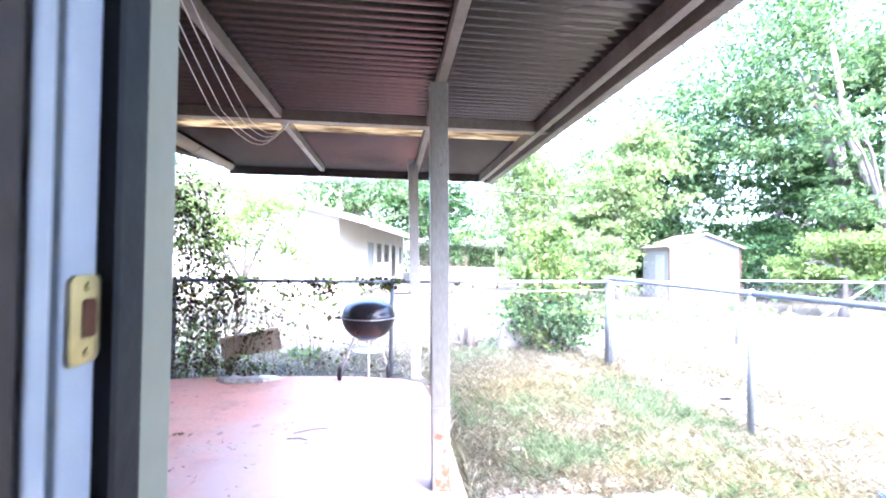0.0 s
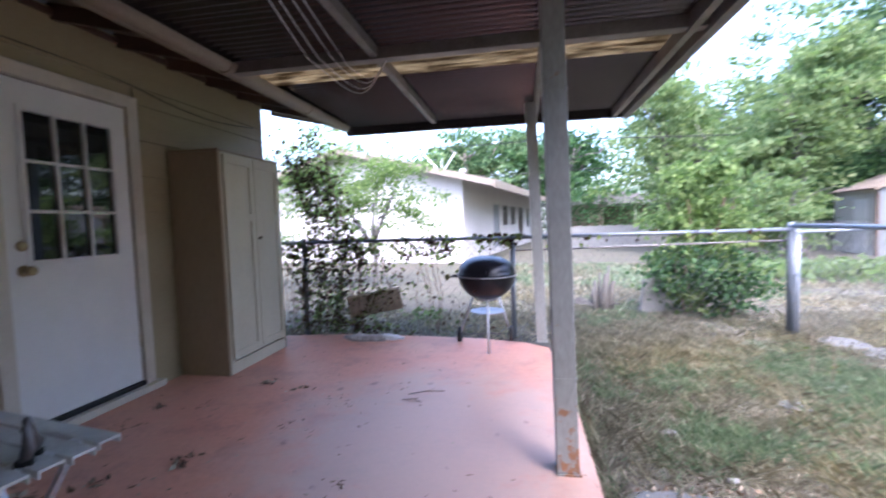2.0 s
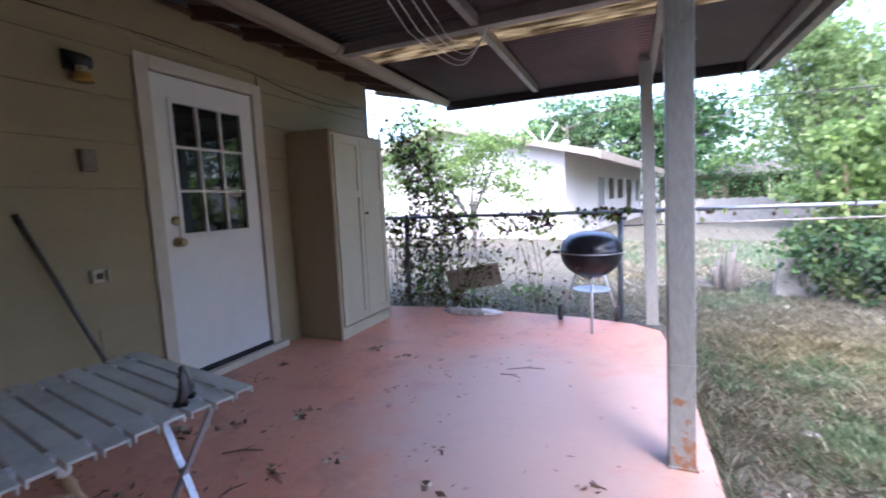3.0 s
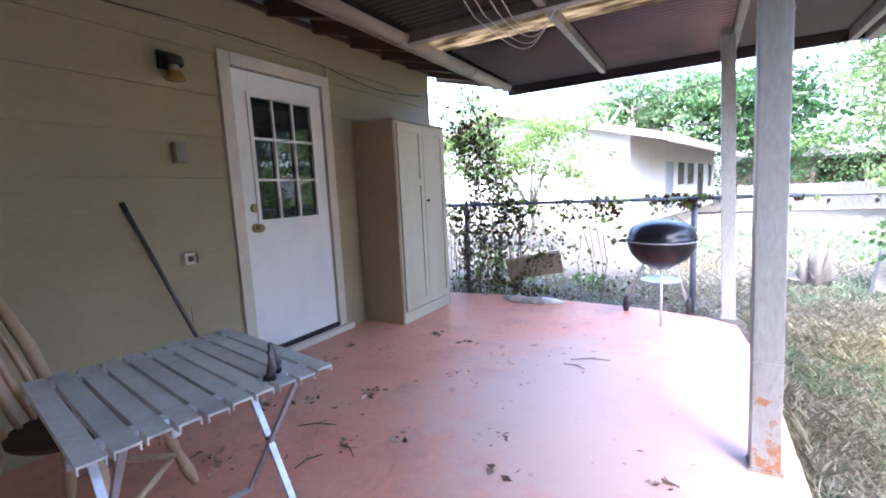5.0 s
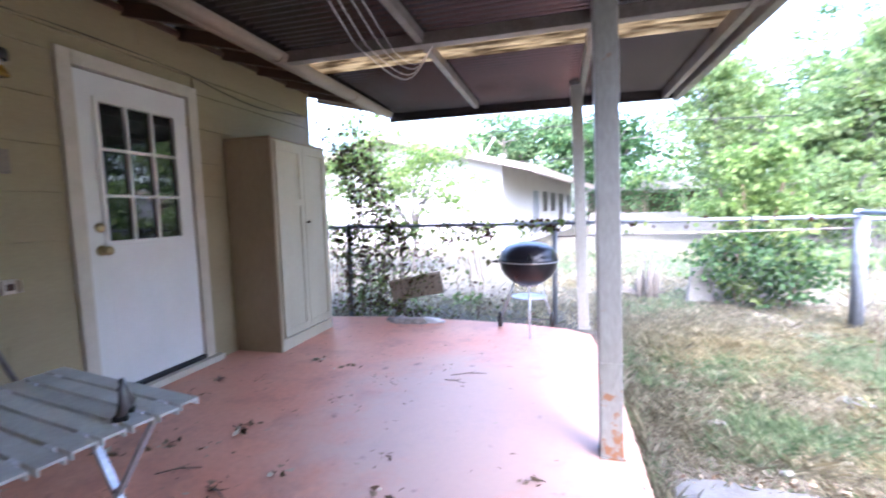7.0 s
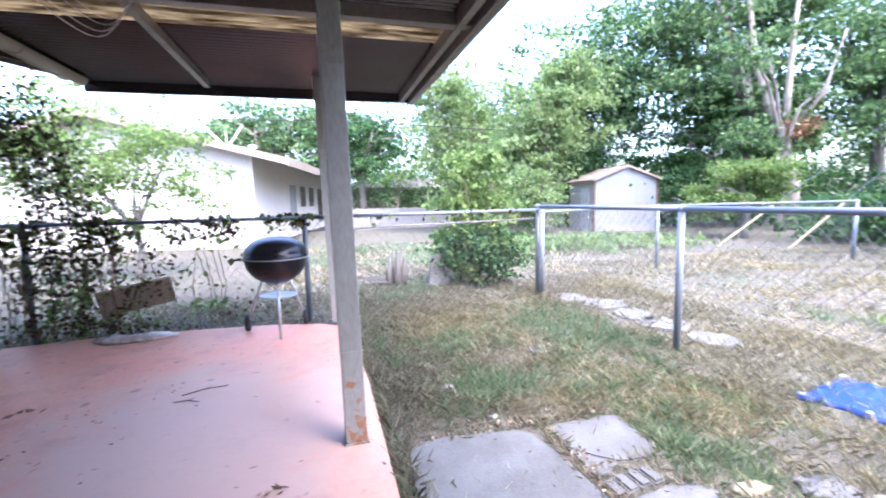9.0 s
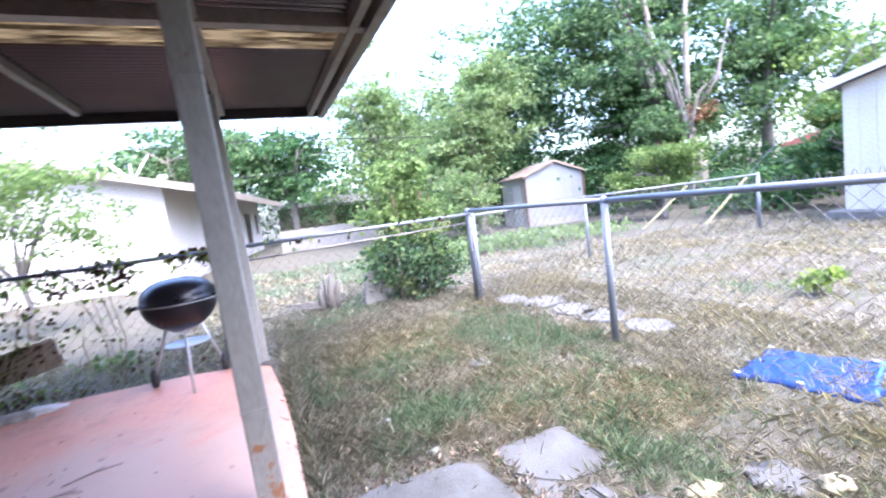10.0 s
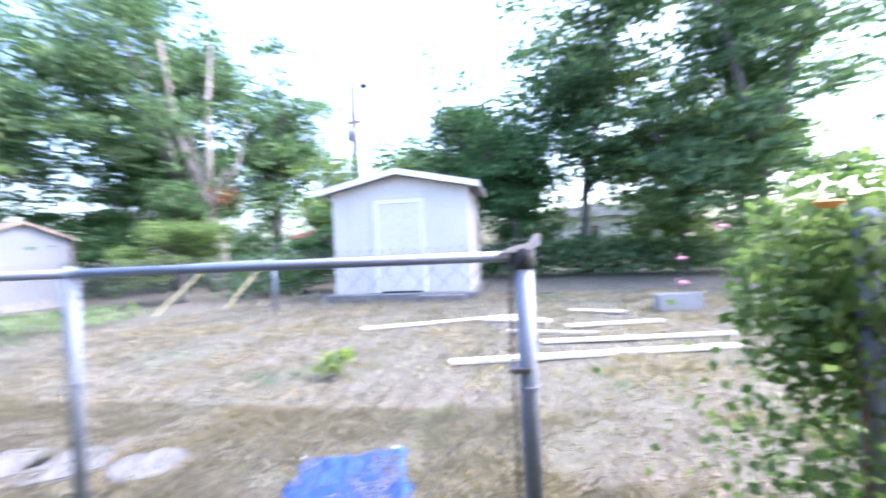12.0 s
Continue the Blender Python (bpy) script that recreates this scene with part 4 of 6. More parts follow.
def chair():
    c = thing("wooden_chair", pose(-0.945, 1.675, 0, 0, 0, 36), "pale wooden spindle-back chair with turned legs", "chair")
    # faces +x; back at -x
    sh = 0.455
    seat = L([(0, sh - 0.035), (0.17, sh - 0.035), (0.19, sh - 0.02), (0.19, sh - 0.006), (0.175, sh), (0.1, sh - 0.006), (0, sh - 0.008)], 28)
    part("seat", seat, M["dark_wood"], c, "dark-edged round wooden seat", True)
    for fx, fy in ((0.25, 0.25), (0.25, -0.25), (-0.24, 0.23), (-0.24, -0.23)):
        a, b = Vector((fx * 0.62, fy * 0.62, sh - 0.03)), Vector((fx, fy, 0))
        rr = [0.017, 0.021, 0.024, 0.020, 0.016, 0.024, 0.016, 0.022, 0.025, 0.021, 0.014]
        part("leg", T(([tuple(a.lerp(b, i / 10)) for i in range(11)], rr), seg=12), M["chair"], c, smooth=True)
    for y in (0.19, -0.19):
        part("stretcher", T(([(-0.205, y, 0.17), (0, y, 0.17), (0.215, y, 0.17)], [0.011, 0.017, 0.011])), M["chair"], c, smooth=True)
    part("stretcher", T(([(0.195, -0.195, 0.15), (0.195, 0, 0.15), (0.195, 0.195, 0.15)], [0.011, 0.016, 0.011])), M["chair"], c, smooth=True)
    for i, y in enumerate((-0.17, -0.10, -0.035, 0.035, 0.10, 0.17)):
        w = 0.021 if i in (0, 5) else 0.010
        part("back_post" if w > 0.02 else "spindle", T(([(-0.16, y * 0.9, sh - 0.01), (-0.25, y, sh + 0.23), (-0.40, y * 1.12, sh + 0.52)], [w, w * 1.1, w * 0.8])), M["chair"], c, smooth=True)
    part("back_splat", prism([(-0.035, sh), (0.035, sh), (0.05, sh + 0.2), (0.035, sh + 0.46), (-0.035, sh + 0.46), (-0.05, sh + 0.2)], -0.005, 0.005, "x"), M["chair"], c).matrix_basis = Matrix.Translation((-0.17, 0, 0)) @ Matrix.Translation((0, 0, sh)) @ Matrix.Rotation(radians(-23), 4, "Y") @ Matrix.Translation((0, 0, -sh))
    part("top_rail", B((-0.425, -0.395, -0.21, 0.21, sh + 0.505, sh + 0.585), bevel=0.008), M["chair"], c)


chair()


def wall_bits():
    l = thing("wall_lamp", pose(WX + 0.004, 2.64, 2.02), "black porch lamp with amber glass jar shade", "wall lamp")
    part("base", B((0, 0.02, -0.055, 0.055, -0.02, 0.085), bevel=0.006), M["black"], l)
    part("cap", L([(0, 0.05), (0.052, 0.045), (0.056, 0.03), (0.054, -0.005), (0.045, -0.008)], 20, (0.075, 0, 0.0)), M["black"], l, smooth=True)
    part("arm", B((0.02, 0.05, -0.02, 0.02, 0.01, 0.05), bevel=0.004), M["black"], l)
    part("jar", L([(0.030, 0.0), (0.032, -0.03), (0.05, -0.06), (0.056, -0.075), (0.052, -0.08), (0, -0.078)], 20, (0.075, 0, -0.008)), M["amber"], l, "amber glass shade", True)
    part("bulb_holder", L([(0.03, 0.0), (0.033, -0.045), (0.028, -0.046)], 16, (0.075, 0, -0.006)), M["alu_leg"], l, smooth=True)
    s = thing("meter_box", pose(WX + 0.003, 2.645, 1.45), "small grey-beige covered switch box on the siding", "switch box")
    part("box", B((0, 0.035, -0.04, 0.04, 0.0, 0.125), bevel=0.005), M["grey_box"], s)
    part("cover", B((0.0355, 0.042, -0.034, 0.034, 0.008, 0.117), bevel=0.003), M["grey_box"], s)
    o = thing("outlet_box", pose(WX + 0.003, 2.62, 0.82), "weatherproof wall outlet with an open beige cover", "outlet")
    part("box", B((0, 0.04, -0.035, 0.035, 0.0, 0.075), bevel=0.004), M["trim"], o)
    part("cover", B((0.04, 0.075, 0.028, 0.034, 0.005, 0.07), bevel=0.002), M["trim"], o)
    part("socket", B((0.0405, 0.043, -0.018, 0.018, 0.02, 0.055), bevel=0.001), M["dark_wood"], o)
    r = thing("metal_rod", pose(-1.62, 2.66, 0), "long dark metal rod leaning on the house wall", "rod")
    rb = T(([(0, 0, 0.0), (-0.185, -0.36, 1.21)], 0.0125))
    part("shaft", rb, M["rod"], r, smooth=True)
    part("cap", T(([(-0.180, -0.350, 1.175), (-0.187, -0.364, 1.225)], 0.015)), M["rubber"], r, smooth=True)
    k = thing("wall_cable", pose(WX + 0.016, 1.0, 2.30), "dark sagging cable run along the siding", "cable")
    part("cable", T(([(0.004, y, 0.0 - 0.02 * math.sin(y * 2.1) - (0.06 * max(0, min(1, (y - 2.9) / 0.9)) * max(0, 1 - (y - 3.8) / 0.9) if y > 2.9 else 0)) for y in [0.12 * i for i in range(38)]], 0.004), seg=5), M["rubber"], k)
    part("cable", T(([(0.006, y, 0.012) for y in [0.0, 1.5, 2.8]] + [(0.006, 3.6, -0.06), (0.006, 4.5, -0.09)], 0.003), seg=5), M["siding"], k)
    w = thing("clothesline", pose(0, 0, 2.32), "loops of thin white cord hung under the patio cover", "cord")
    for i, (drop, far) in enumerate(((0.11, 4.26), (0.09, 4.22), (0.07, 4.16), (0.05, 4.12))):
        xe = -0.335 + 0.058 * i + 0.02 * (i > 1)
        pts = []
        for j in range(17):
            u = j / 16
            pts.append((0.37 + 0.012 * i + (xe - 0.37) * u, 1.0 + 2.85 * u, 0.068 - 0.068 * u - (0.04 + 0.008 * i) * math.sin(math.pi * u)))
        for j in range(1, 11):
            u = j / 10
            pts.append((xe + (0.16 - xe) * (u - 0.12 * math.sin(math.pi * u)), 3.85 + (far - 3.85) * math.sin(math.pi * u ** 0.8) + 0.16 * u, -drop * math.sin(math.pi * u) - 0.004 * u))
        part("strand", T((pts, 0.003), seg=5), M["cord"], w)


wall_bits()


# ---- chain-link fences ----
def mesh_panel(bm, a, b, z0, z1, pitch=0.095, r=0.0015):
    """Diamond wire mesh between two ground points."""
    a, b = Vector((a[0], a[1], 0)), Vector((b[0], b[1], 0))
    ln, h = (b - a).length, z1 - z0
    d = (b - a) / ln
    for s in (1, -1):
        k = -h
        while k < ln:
            u0, u1 = k, k + h
            v0, v1 = (0.0, h)
            if u0 < 0:
                v0, u0 = -u0, 0.0
            if u1 > ln:
                v1, u1 = h - (u1 - ln), ln
            if u1 - u0 > 0.01:
                za, zb = (z0 + v0, z0 + v1) if s > 0 else (z1 - v0, z1 - v1)
                add_tube(bm, [tuple(a + d * u0 + Vector((0, 0, za))), tuple(a + d * u1 + Vector((0, 0, zb)))], r, 3, False)
            k += pitch


def fence(name, pts, height, label, rail_r=0.021, base=-0.1, mesh=True, spikes=False, ends=0.035):
    f = thing(name, pose(0, 0, 0), label, "fence")
    for i, (x, y) in enumerate(pts):
        end = i in (0, len(pts) - 1)
        r = ends if end else 0.027
        p = part("post", T(([(x, y, base), (x, y, height - 0.02)], r), seg=14), M["galv"], f, smooth=True)
        part("post_cap", L([(r + 0.004, 0), (r + 0.006, 0.02), (r * 0.7, 0.045), (0, 0.052)], 14, (x, y, height - 0.02)), M["galv"], p, smooth=True)
        part("tie_band", L([(r + 0.001, 0), (r + 0.005, 0.001), (r + 0.005, 0.019), (r + 0.001, 0.02)], 14, (x, y, 0.55)), M["galv"], p)
    for (x0, y0), (x1, y1) in zip(pts, pts[1:]):
        part("top_rail", T(([(x0, y0, height - 0.005), (x1, y1, height - 0.005)], rail_r), seg=12), M["galv"], f, smooth=True)
        if mesh:
            bm = bmesh.new()
            mesh_panel(bm, (x0, y0), (x1, y1), -0.05, height - 0.02)
            if spikes:                         # twisted wire ends above the rail
                ln = math.hypot(x1 - x0, y1 - y0)
                ex, ey = (x1 - x0) / ln, (y1 - y0) / ln
                for i in range(int(ln / 0.0475)):
                    u = 0.02 + i * 0.0475
                    for k in (-1, 1):
                        add_tube(bm, [(x0 + ex * u - ey * 0.024, y0 + ey * u + ex * 0.024, height - 0.03), (x0 + ex * (u + 0.02 * k) - ey * 0.022, y0 + ey * (u + 0.02 * k) + ex * 0.022, height + 0.045)], 0.0016, 3, False)
            tagged(part("wire_mesh", bm, M["wire"], f, "diamond chain-link wire"), kind="stuff")
    return f


back_fence = fence("back_fence", [(-3.4, 5.76), (-1.44, 5.76), (0.935, 5.78), (3.74, 6.10)], 1.03, "rusty chain-link fence with a vine-covered top rail", 0.019)
part("lower_rail", T(([(0.935, 5.80, 0.885), (3.74, 6.12, 0.915)], 0.009), seg=8), M["rod"], back_fence, "thin rusty lower rail")
side_fence = fence("side_fence", [(3.74, 6.10), (3.79, 3.855), (3.79, 1.815)], 1.07, "galvanised chain-link side fence ending at a gate post", spikes=True)
far_fence = fence("far_fence", [(3.80, 6.12), (6.6, 7.3), (10.4, 6.75)], 1.0, "older chain-link boundary fence beyond the yard", 0.018)
gp = thing("gate_post", pose(3.6, 0.80, -0.1), "galvanised gate post wrapped in flowering vine", "post")
part("post", T(([(0, 0, 0), (0, 0, 1.22)], 0.034), seg=14), M["galv"], gp, smooth=True)
part("cap", L([(0.04, 0), (0.042, 0.02), (0.02, 0.05), (0, 0.055)], 14, (0, 0, 1.22)), M["galv"], gp, smooth=True)
tb = thing("tension_bar", pose(3.79, 1.815, -0.005), "thin tension bar with clamp bands on the end post", "fence fitting")
part("bar", T(([(-0.0, 0.055, -0.06), (-0.0, 0.055, 1.05)], 0.0055), seg=6), M["rod"], tb)
for z in (0.10, 0.63):
    part("clamp_band", B((-0.042, 0.042, -0.01, 0.07, z, z + 0.018), bevel=0.003), M["rod"], tb)
part("rail_cup", L([(0.040, 0.0), (0.044, 0.01), (0.044, 0.07), (0.03, 0.085), (0, 0.09)], 16, (0, 0, 1.02)), M["black"], tb, "black tape wrapped round the rail end", True)
part("cap_flap", prism([(0.09, 1.085), (0.05, 1.103), (-0.02, 1.118), (-0.045, 1.152), (-0.066, 1.150), (-0.062, 1.108), (-0.035, 1.112 - 0.02), (0.03, 1.084)], -0.035, 0.035, "x"), M["board"], tb, "pale plastic flap over the post top")


# ---- vines ----
def stuff_leaves(name, pts, size, material, label, category, stems=None, droop=0.6, stem_mat=None):
    t = thing(name, pose(float(np.mean(pts[:, 0])), float(np.mean(pts[:, 1])), GZ), label, category)
    off = np.array([t.location.x, t.location.y, GZ])
    ob = new("foliage", quads("foliage", leaves(pts - off, size, droop, 0.8), 4, material))
    ob.parent = t
    if stems:
        bm = bmesh.new()
        for p, r in stems:
            add_tube(bm, [tuple(Vector(q) - Vector(off)) for q in p], r, 5)
        tagged(part("stem", bm, stem_mat or M["twig"], t), kind="stuff")
    return t


def fence_vines():
    def patch(x, z, f, o):
        return np.array([noise.noise(Vector((a * f + o, b * f, o))) for a, b in zip(x, z)])

    n = 2400                                   # broad leaves hanging from the top rail
    x = rng.uniform(-1.75, 3.5, n)
    z = 1.06 - np.abs(rng.normal(size=n)) * 0.10 * (1 + 0.8 * (x < 0.6))
    keep = rng.uniform(size=n) < np.clip(1.0 - (x - 0.4) / 1.5, 0.10, 1) * np.clip(0.5 + 1.6 * patch(x, z, 3.0, 5.0), 0.08, 1)
    rail = np.stack([x, 5.77 + 0.1 * np.clip((x - 0.9) / 2.8, 0, 1) * 3 + rng.normal(size=n) * 0.045, z], 1)[keep]
    stuff_leaves("rail_vine", rail, 0.066, M["leaf_rail"], "broad-leaved creeper trailing along the fence rail", "vine")
    n = 6800                                   # hanging curtain
    x, z = rng.uniform(-1.75, 0.75, n), rng.uniform(0, 1.0, n) ** 0.85
    keep = rng.uniform(size=n) < np.clip(0.85 - (x + 1.7) / 2.6, 0.10, 1) * np.clip(0.35 + 1.9 * patch(x, z, 2.6, 9.0), 0.05, 1)
    pts = [np.stack([x, 5.72 + rng.normal(size=n) * 0.05, z], 1)[keep]]
    x = rng.uniform(-1.75, -0.1, 300)          # heap at the foot
    pts.append(np.stack([x, 5.66 + rng.normal(size=300) * 0.06, np.abs(rng.normal(size=300)) * 0.13 * np.clip(1.2 - (x + 1.7) / 1.8, 0.1, 1)], 1))
    stems = []
    for i in range(26):
        a = rng.uniform(-1.7, 0.2)
        stems.append(([(a, 5.74, -0.08), (a + rng.uniform(-0.1, 0.1), 5.72, 0.4), (a + rng.uniform(-0.2, 0.2), 5.75, 0.8), (a + rng.uniform(-0.3, 0.3), 5.76, 1.03)], 0.004))
    stuff_leaves("fence_vine", np.concatenate(pts), 0.043, M["leaf_vine"], "russet and green creeper tangled over the chain-link fence", "vine", stems)
    pts, stems = [], []                        # climbing column by the house corner
    for k in range(7):
        base = -0.84 - 0.075 * k
        path = [(base - 0.085 * max(j - 3, 0) * (1 + 0.25 * (k % 3)) + 0.05 * math.sin(1.7 * k + 0.9 * j), 5.84 + 0.03 * math.cos(2 * k + j), 0.29 * j) for j in range(8 + (k == 1))]
        stems.append((path, 0.009 - 0.0008 * k))
        for j, (p, q) in enumerate(zip(path, path[1:])):
            m = 52 + 10 * (j > 3)
            u = rng.uniform(size=(m, 1))
            s = 0.024 + 0.010 * j
            pts.append(np.array(p) * (1 - u) + np.array(q) * u + rng.normal(size=(m, 3)) * np.array([s, s, 0.07]))
    top = np.array([-1.5, 5.85, 1.95]) + rng.normal(size=(260, 3)) * np.array([0.26, 0.14, 0.20])
    stuff_leaves("climbing_vine", np.concatenate(pts + [top]), 0.046, M["leaf_brown"], "dark creeper climbing beside the house corner", "vine", stems)
    n = 5200                                   # shrub on the gate post
    d = rng.normal(size=(n, 3))
    d /= np.linalg.norm(d, axis=1)[:, None]
    p = np.array([3.72, 0.72, 0.92]) + d * rng.uniform(0.35, 1.12, (n, 1)) * np.array([0.33, 0.36, 0.40])
    low = np.array([3.68, 0.74, 0.35]) + rng.normal(size=(2200, 3)) * np.array([0.2, 0.22, 0.28])
    stuff_leaves("gate_vine", np.concatenate([p, low[low[:, 2] > 0]]), 0.042, M["leaf_light"], "leafy flowering vine bushed round the gate post", "vine", [([(3.62, 0.78, -0.08), (3.66, 0.74, 0.4), (3.72, 0.7, 1.0)], 0.012), ([(3.6, 0.84, -0.08), (3.56, 0.85, 0.5), (3.66, 0.8, 1.2)], 0.009)])
    f = thing("vine_flower", pose(3.47, 0.98, 1.17), "single orange flower on the gate vine", "flower")
    part("petals", L([(0, 0), (0.02, 0.004), (0.035, 0.02), (0.03, 0.024), (0.012, 0.012), (0, 0.01)], 9), M["petal"], f)


fence_vines()


# ---- yard clutter ----
def paver(name, poly, z, th, label, mat=None):
    cx, cy = sum(p[0] for p in poly) / len(poly), sum(p[1] for p in poly) / len(poly)
    bm = slab_of([(x - cx, y - cy) for x, y in poly], 0, th)
    bmesh.ops.bevel(bm, geom=[e for e in bm.edges if all(v.co.z > th - 0.001 for v in e.verts)], offset=0.01, segments=2, affect="EDGES")
    ob = solid(name, bm, mat or M["concrete"], label, "paving slab", group="paving slabs")
    ob.location = (cx, cy, z)
    return ob


paver("paving_slab", [(1.462, 3.09), (1.52, 3.15), (1.68, 3.162), (2.06, 3.125), (2.13, 3.06), (2.17, 2.80), (2.205, 2.47), (2.17, 2.25), (1.44, 2.30), (1.45, 2.80)], -0.115, 0.06, "large grey weathered concrete paving slab set in grass")
paver("paving_slab", [(2.235, 3.118), (2.62, 3.125), (2.672, 3.10), (2.668, 2.69), (2.40, 2.715), (2.32, 2.80), (2.222, 2.905)], -0.115, 0.058, "grey weathered concrete paving slab with a cracked corner")
paver("paving_slab", [(2.226, 2.890), (2.315, 2.788), (2.392, 2.703), (2.29, 2.632), (2.222, 2.645)], -0.112, 0.055, "broken-off corner of a grey concrete paving slab")
for bx, by in ((2.235, 2.50), (2.305, 2.515), (2.375, 2.53), (2.445, 2.535)):
    paver("paving_brick", [(bx, by), (bx + 0.062, by + 0.012), (bx + 0.055, by + 0.125), (bx - 0.007, by + 0.113)], -0.102, 0.05, "weathered grey-brown paving brick sunk in the grass")
paver("paving_slab", [(2.25, 2.485), (2.50, 2.52), (2.60, 2.50), (2.665, 2.43), (2.68, 2.2), (2.27, 2.13)], -0.115, 0.058, "half-buried grey concrete paving slab")
for i, (x, y, r) in enumerate(((4.02, 5.76, 0.22), (4.20, 5.36, 0.26), (4.20, 4.86, 0.24), (4.22, 4.46, 0.23), (4.28, 3.96, 0.22), (3.18, 4.57, 0.12), (2.75, 4.2, 0.10))):
    poly = [(x + r * (0.8 + 0.3 * rng.uniform()) * math.cos(a), y + r * (0.9 + 0.3 * rng.uniform()) * math.sin(a)) for a in [2 * math.pi * k / 8 for k in range(8)]]
    paver("stepping_stone", poly, -0.10, 0.055, "flat pale stepping stone sunk in the dry lawn", M["concrete"])


def lump(name, x, y, z, sx, sy, sz, mat, label, cat, seed=0):
    bm = bmesh.new()
    bmesh.ops.create_icosphere(bm, subdivisions=3, radius=1)
    for v in bm.verts:
        k = 1 + 0.35 * noise.noise(v.co * 1.7 + Vector((seed, 0, 0))) + 0.3 * noise.noise(v.co * 4 + Vector((0, seed, 0))) + 0.2 * noise.noise(v.co * 9 + Vector((0, 0, seed)))
        v.co = Vector((v.co.x * sx * k, v.co.y * sy * k, max(v.co.z, -0.5) * sz * k))
    ob = solid(name, bm, mat, label, cat, smooth=True)
    ob.location = (x, y, z)
    return ob


lump("foam_scrap", 2.79, 2.39, -0.055, 0.085, 0.04, 0.014, M["yellow_stone"], "cream scrap of foam lying in the grass", "scrap", 1)
lump("foam_scrap", 3.21, 2.155, -0.05, 0.065, 0.045, 0.022, M["yellow_stone"], "crumpled cream scrap of foam in the grass", "scrap", 5)
lump("plastic_bag", 3.10, 2.30, -0.06, 0.12, 0.10, 0.007, M["concrete"], "crumpled grey plastic bag lying in the grass", "bag", 9)
lump("paper_scrap", 1.85, 3.75, -0.055, 0.05, 0.03, 0.010, M["stone"], "white paper scrap in the grass", "scrap", 11)
lump("paper_scrap", 2.0, 3.28, -0.055, 0.035, 0.02, 0.010, M["stone"], "white paper scrap beside the paving", "scrap", 15)
lump("floor_cloth", -0.62, 5.40, 0.012, 0.22, 0.08, 0.05, M["cloth"], "dirty crumpled cloth on the patio edge", "cloth", 21)
lump("news_sheet", -0.36, 5.46, 0.01, 0.14, 0.06, 0.035, M["plastic"], "crumpled white sheet on the patio edge", "paper", 23)


def tarp():
    bm = bmesh.new()
    n = 26
    c = [Vector((3.83, 2.97)), Vector((4.38, 3.09)), Vector((4.56, 2.56)), Vector((4.01, 2.34))]
    g = []
    for i in range(n + 1):
        row = []
        for j in range(n + 1):
            u, v = i / n, j / n
            p = c[0] * (1 - u) * (1 - v) + c[1] * u * (1 - v) + c[2] * u * v + c[3] * (1 - u) * v
            edge = min(u, 1 - u, v, 1 - v)
            w = 0.05 * noise.noise(Vector((u * 5, v * 5, 2)))
            z = 0.015 + 0.022 * noise.noise(Vector((u * 3, v * 8, 0))) + 0.02 * abs(noise.noise(Vector((u * 7, v * 9, 4))))
            row.append(bm.verts.new((p.x + w * (edge < 0.05) * 1.3, p.y - w * (edge < 0.05) * 1.3, z if edge > 0.02 else 0.0)))
        g.append(row)
    for i in range(n):
        for j in range(n):
            bm.faces.new((g[i][j], g[i + 1][j], g[i + 1][j + 1], g[i][j + 1]))
    bmesh.ops.solidify(bm, geom=list(bm.faces), thickness=0.003)
    t = thing("tarpaulin", pose(0, 0, -0.065), "torn blue tarpaulin lying flat on dry grass", "tarp")
    part("sheet", bm, M["tarp"], t, smooth=True)
    for i, (u, v, r) in enumerate(((0.03, 0.04, 0.017), (0.96, 0.05, 0.017), (0.95, 0.95, 0.017), (0.05, 0.5, 0.017))):
        p = c[0] * (1 - u) * (1 - v) + c[1] * u * (1 - v) + c[2] * u * v + c[3] * (1 - u) * v
        part("eyelet", L([(0.006, 0.0), (r, 0.0), (r, 0.006), (0.006, 0.006)], 12, (p.x, p.y, 0.03)), M["alu_leg"], t)
    fold = []
    for i in range(13):
        u = i / 12
        p = c[3] * (1 - u) + c[2] * u
        fold.append((p.x, p.y + 0.02 + 0.015 * math.sin(5 * u), 0.012 + 0.008 * math.sin(9 * u)))
    part("rolled_hem", T((fold, [0.011 + 0.005 * (k % 3) for k in range(13)]), seg=7), M["tarp"], t, smooth=True)


tarp()


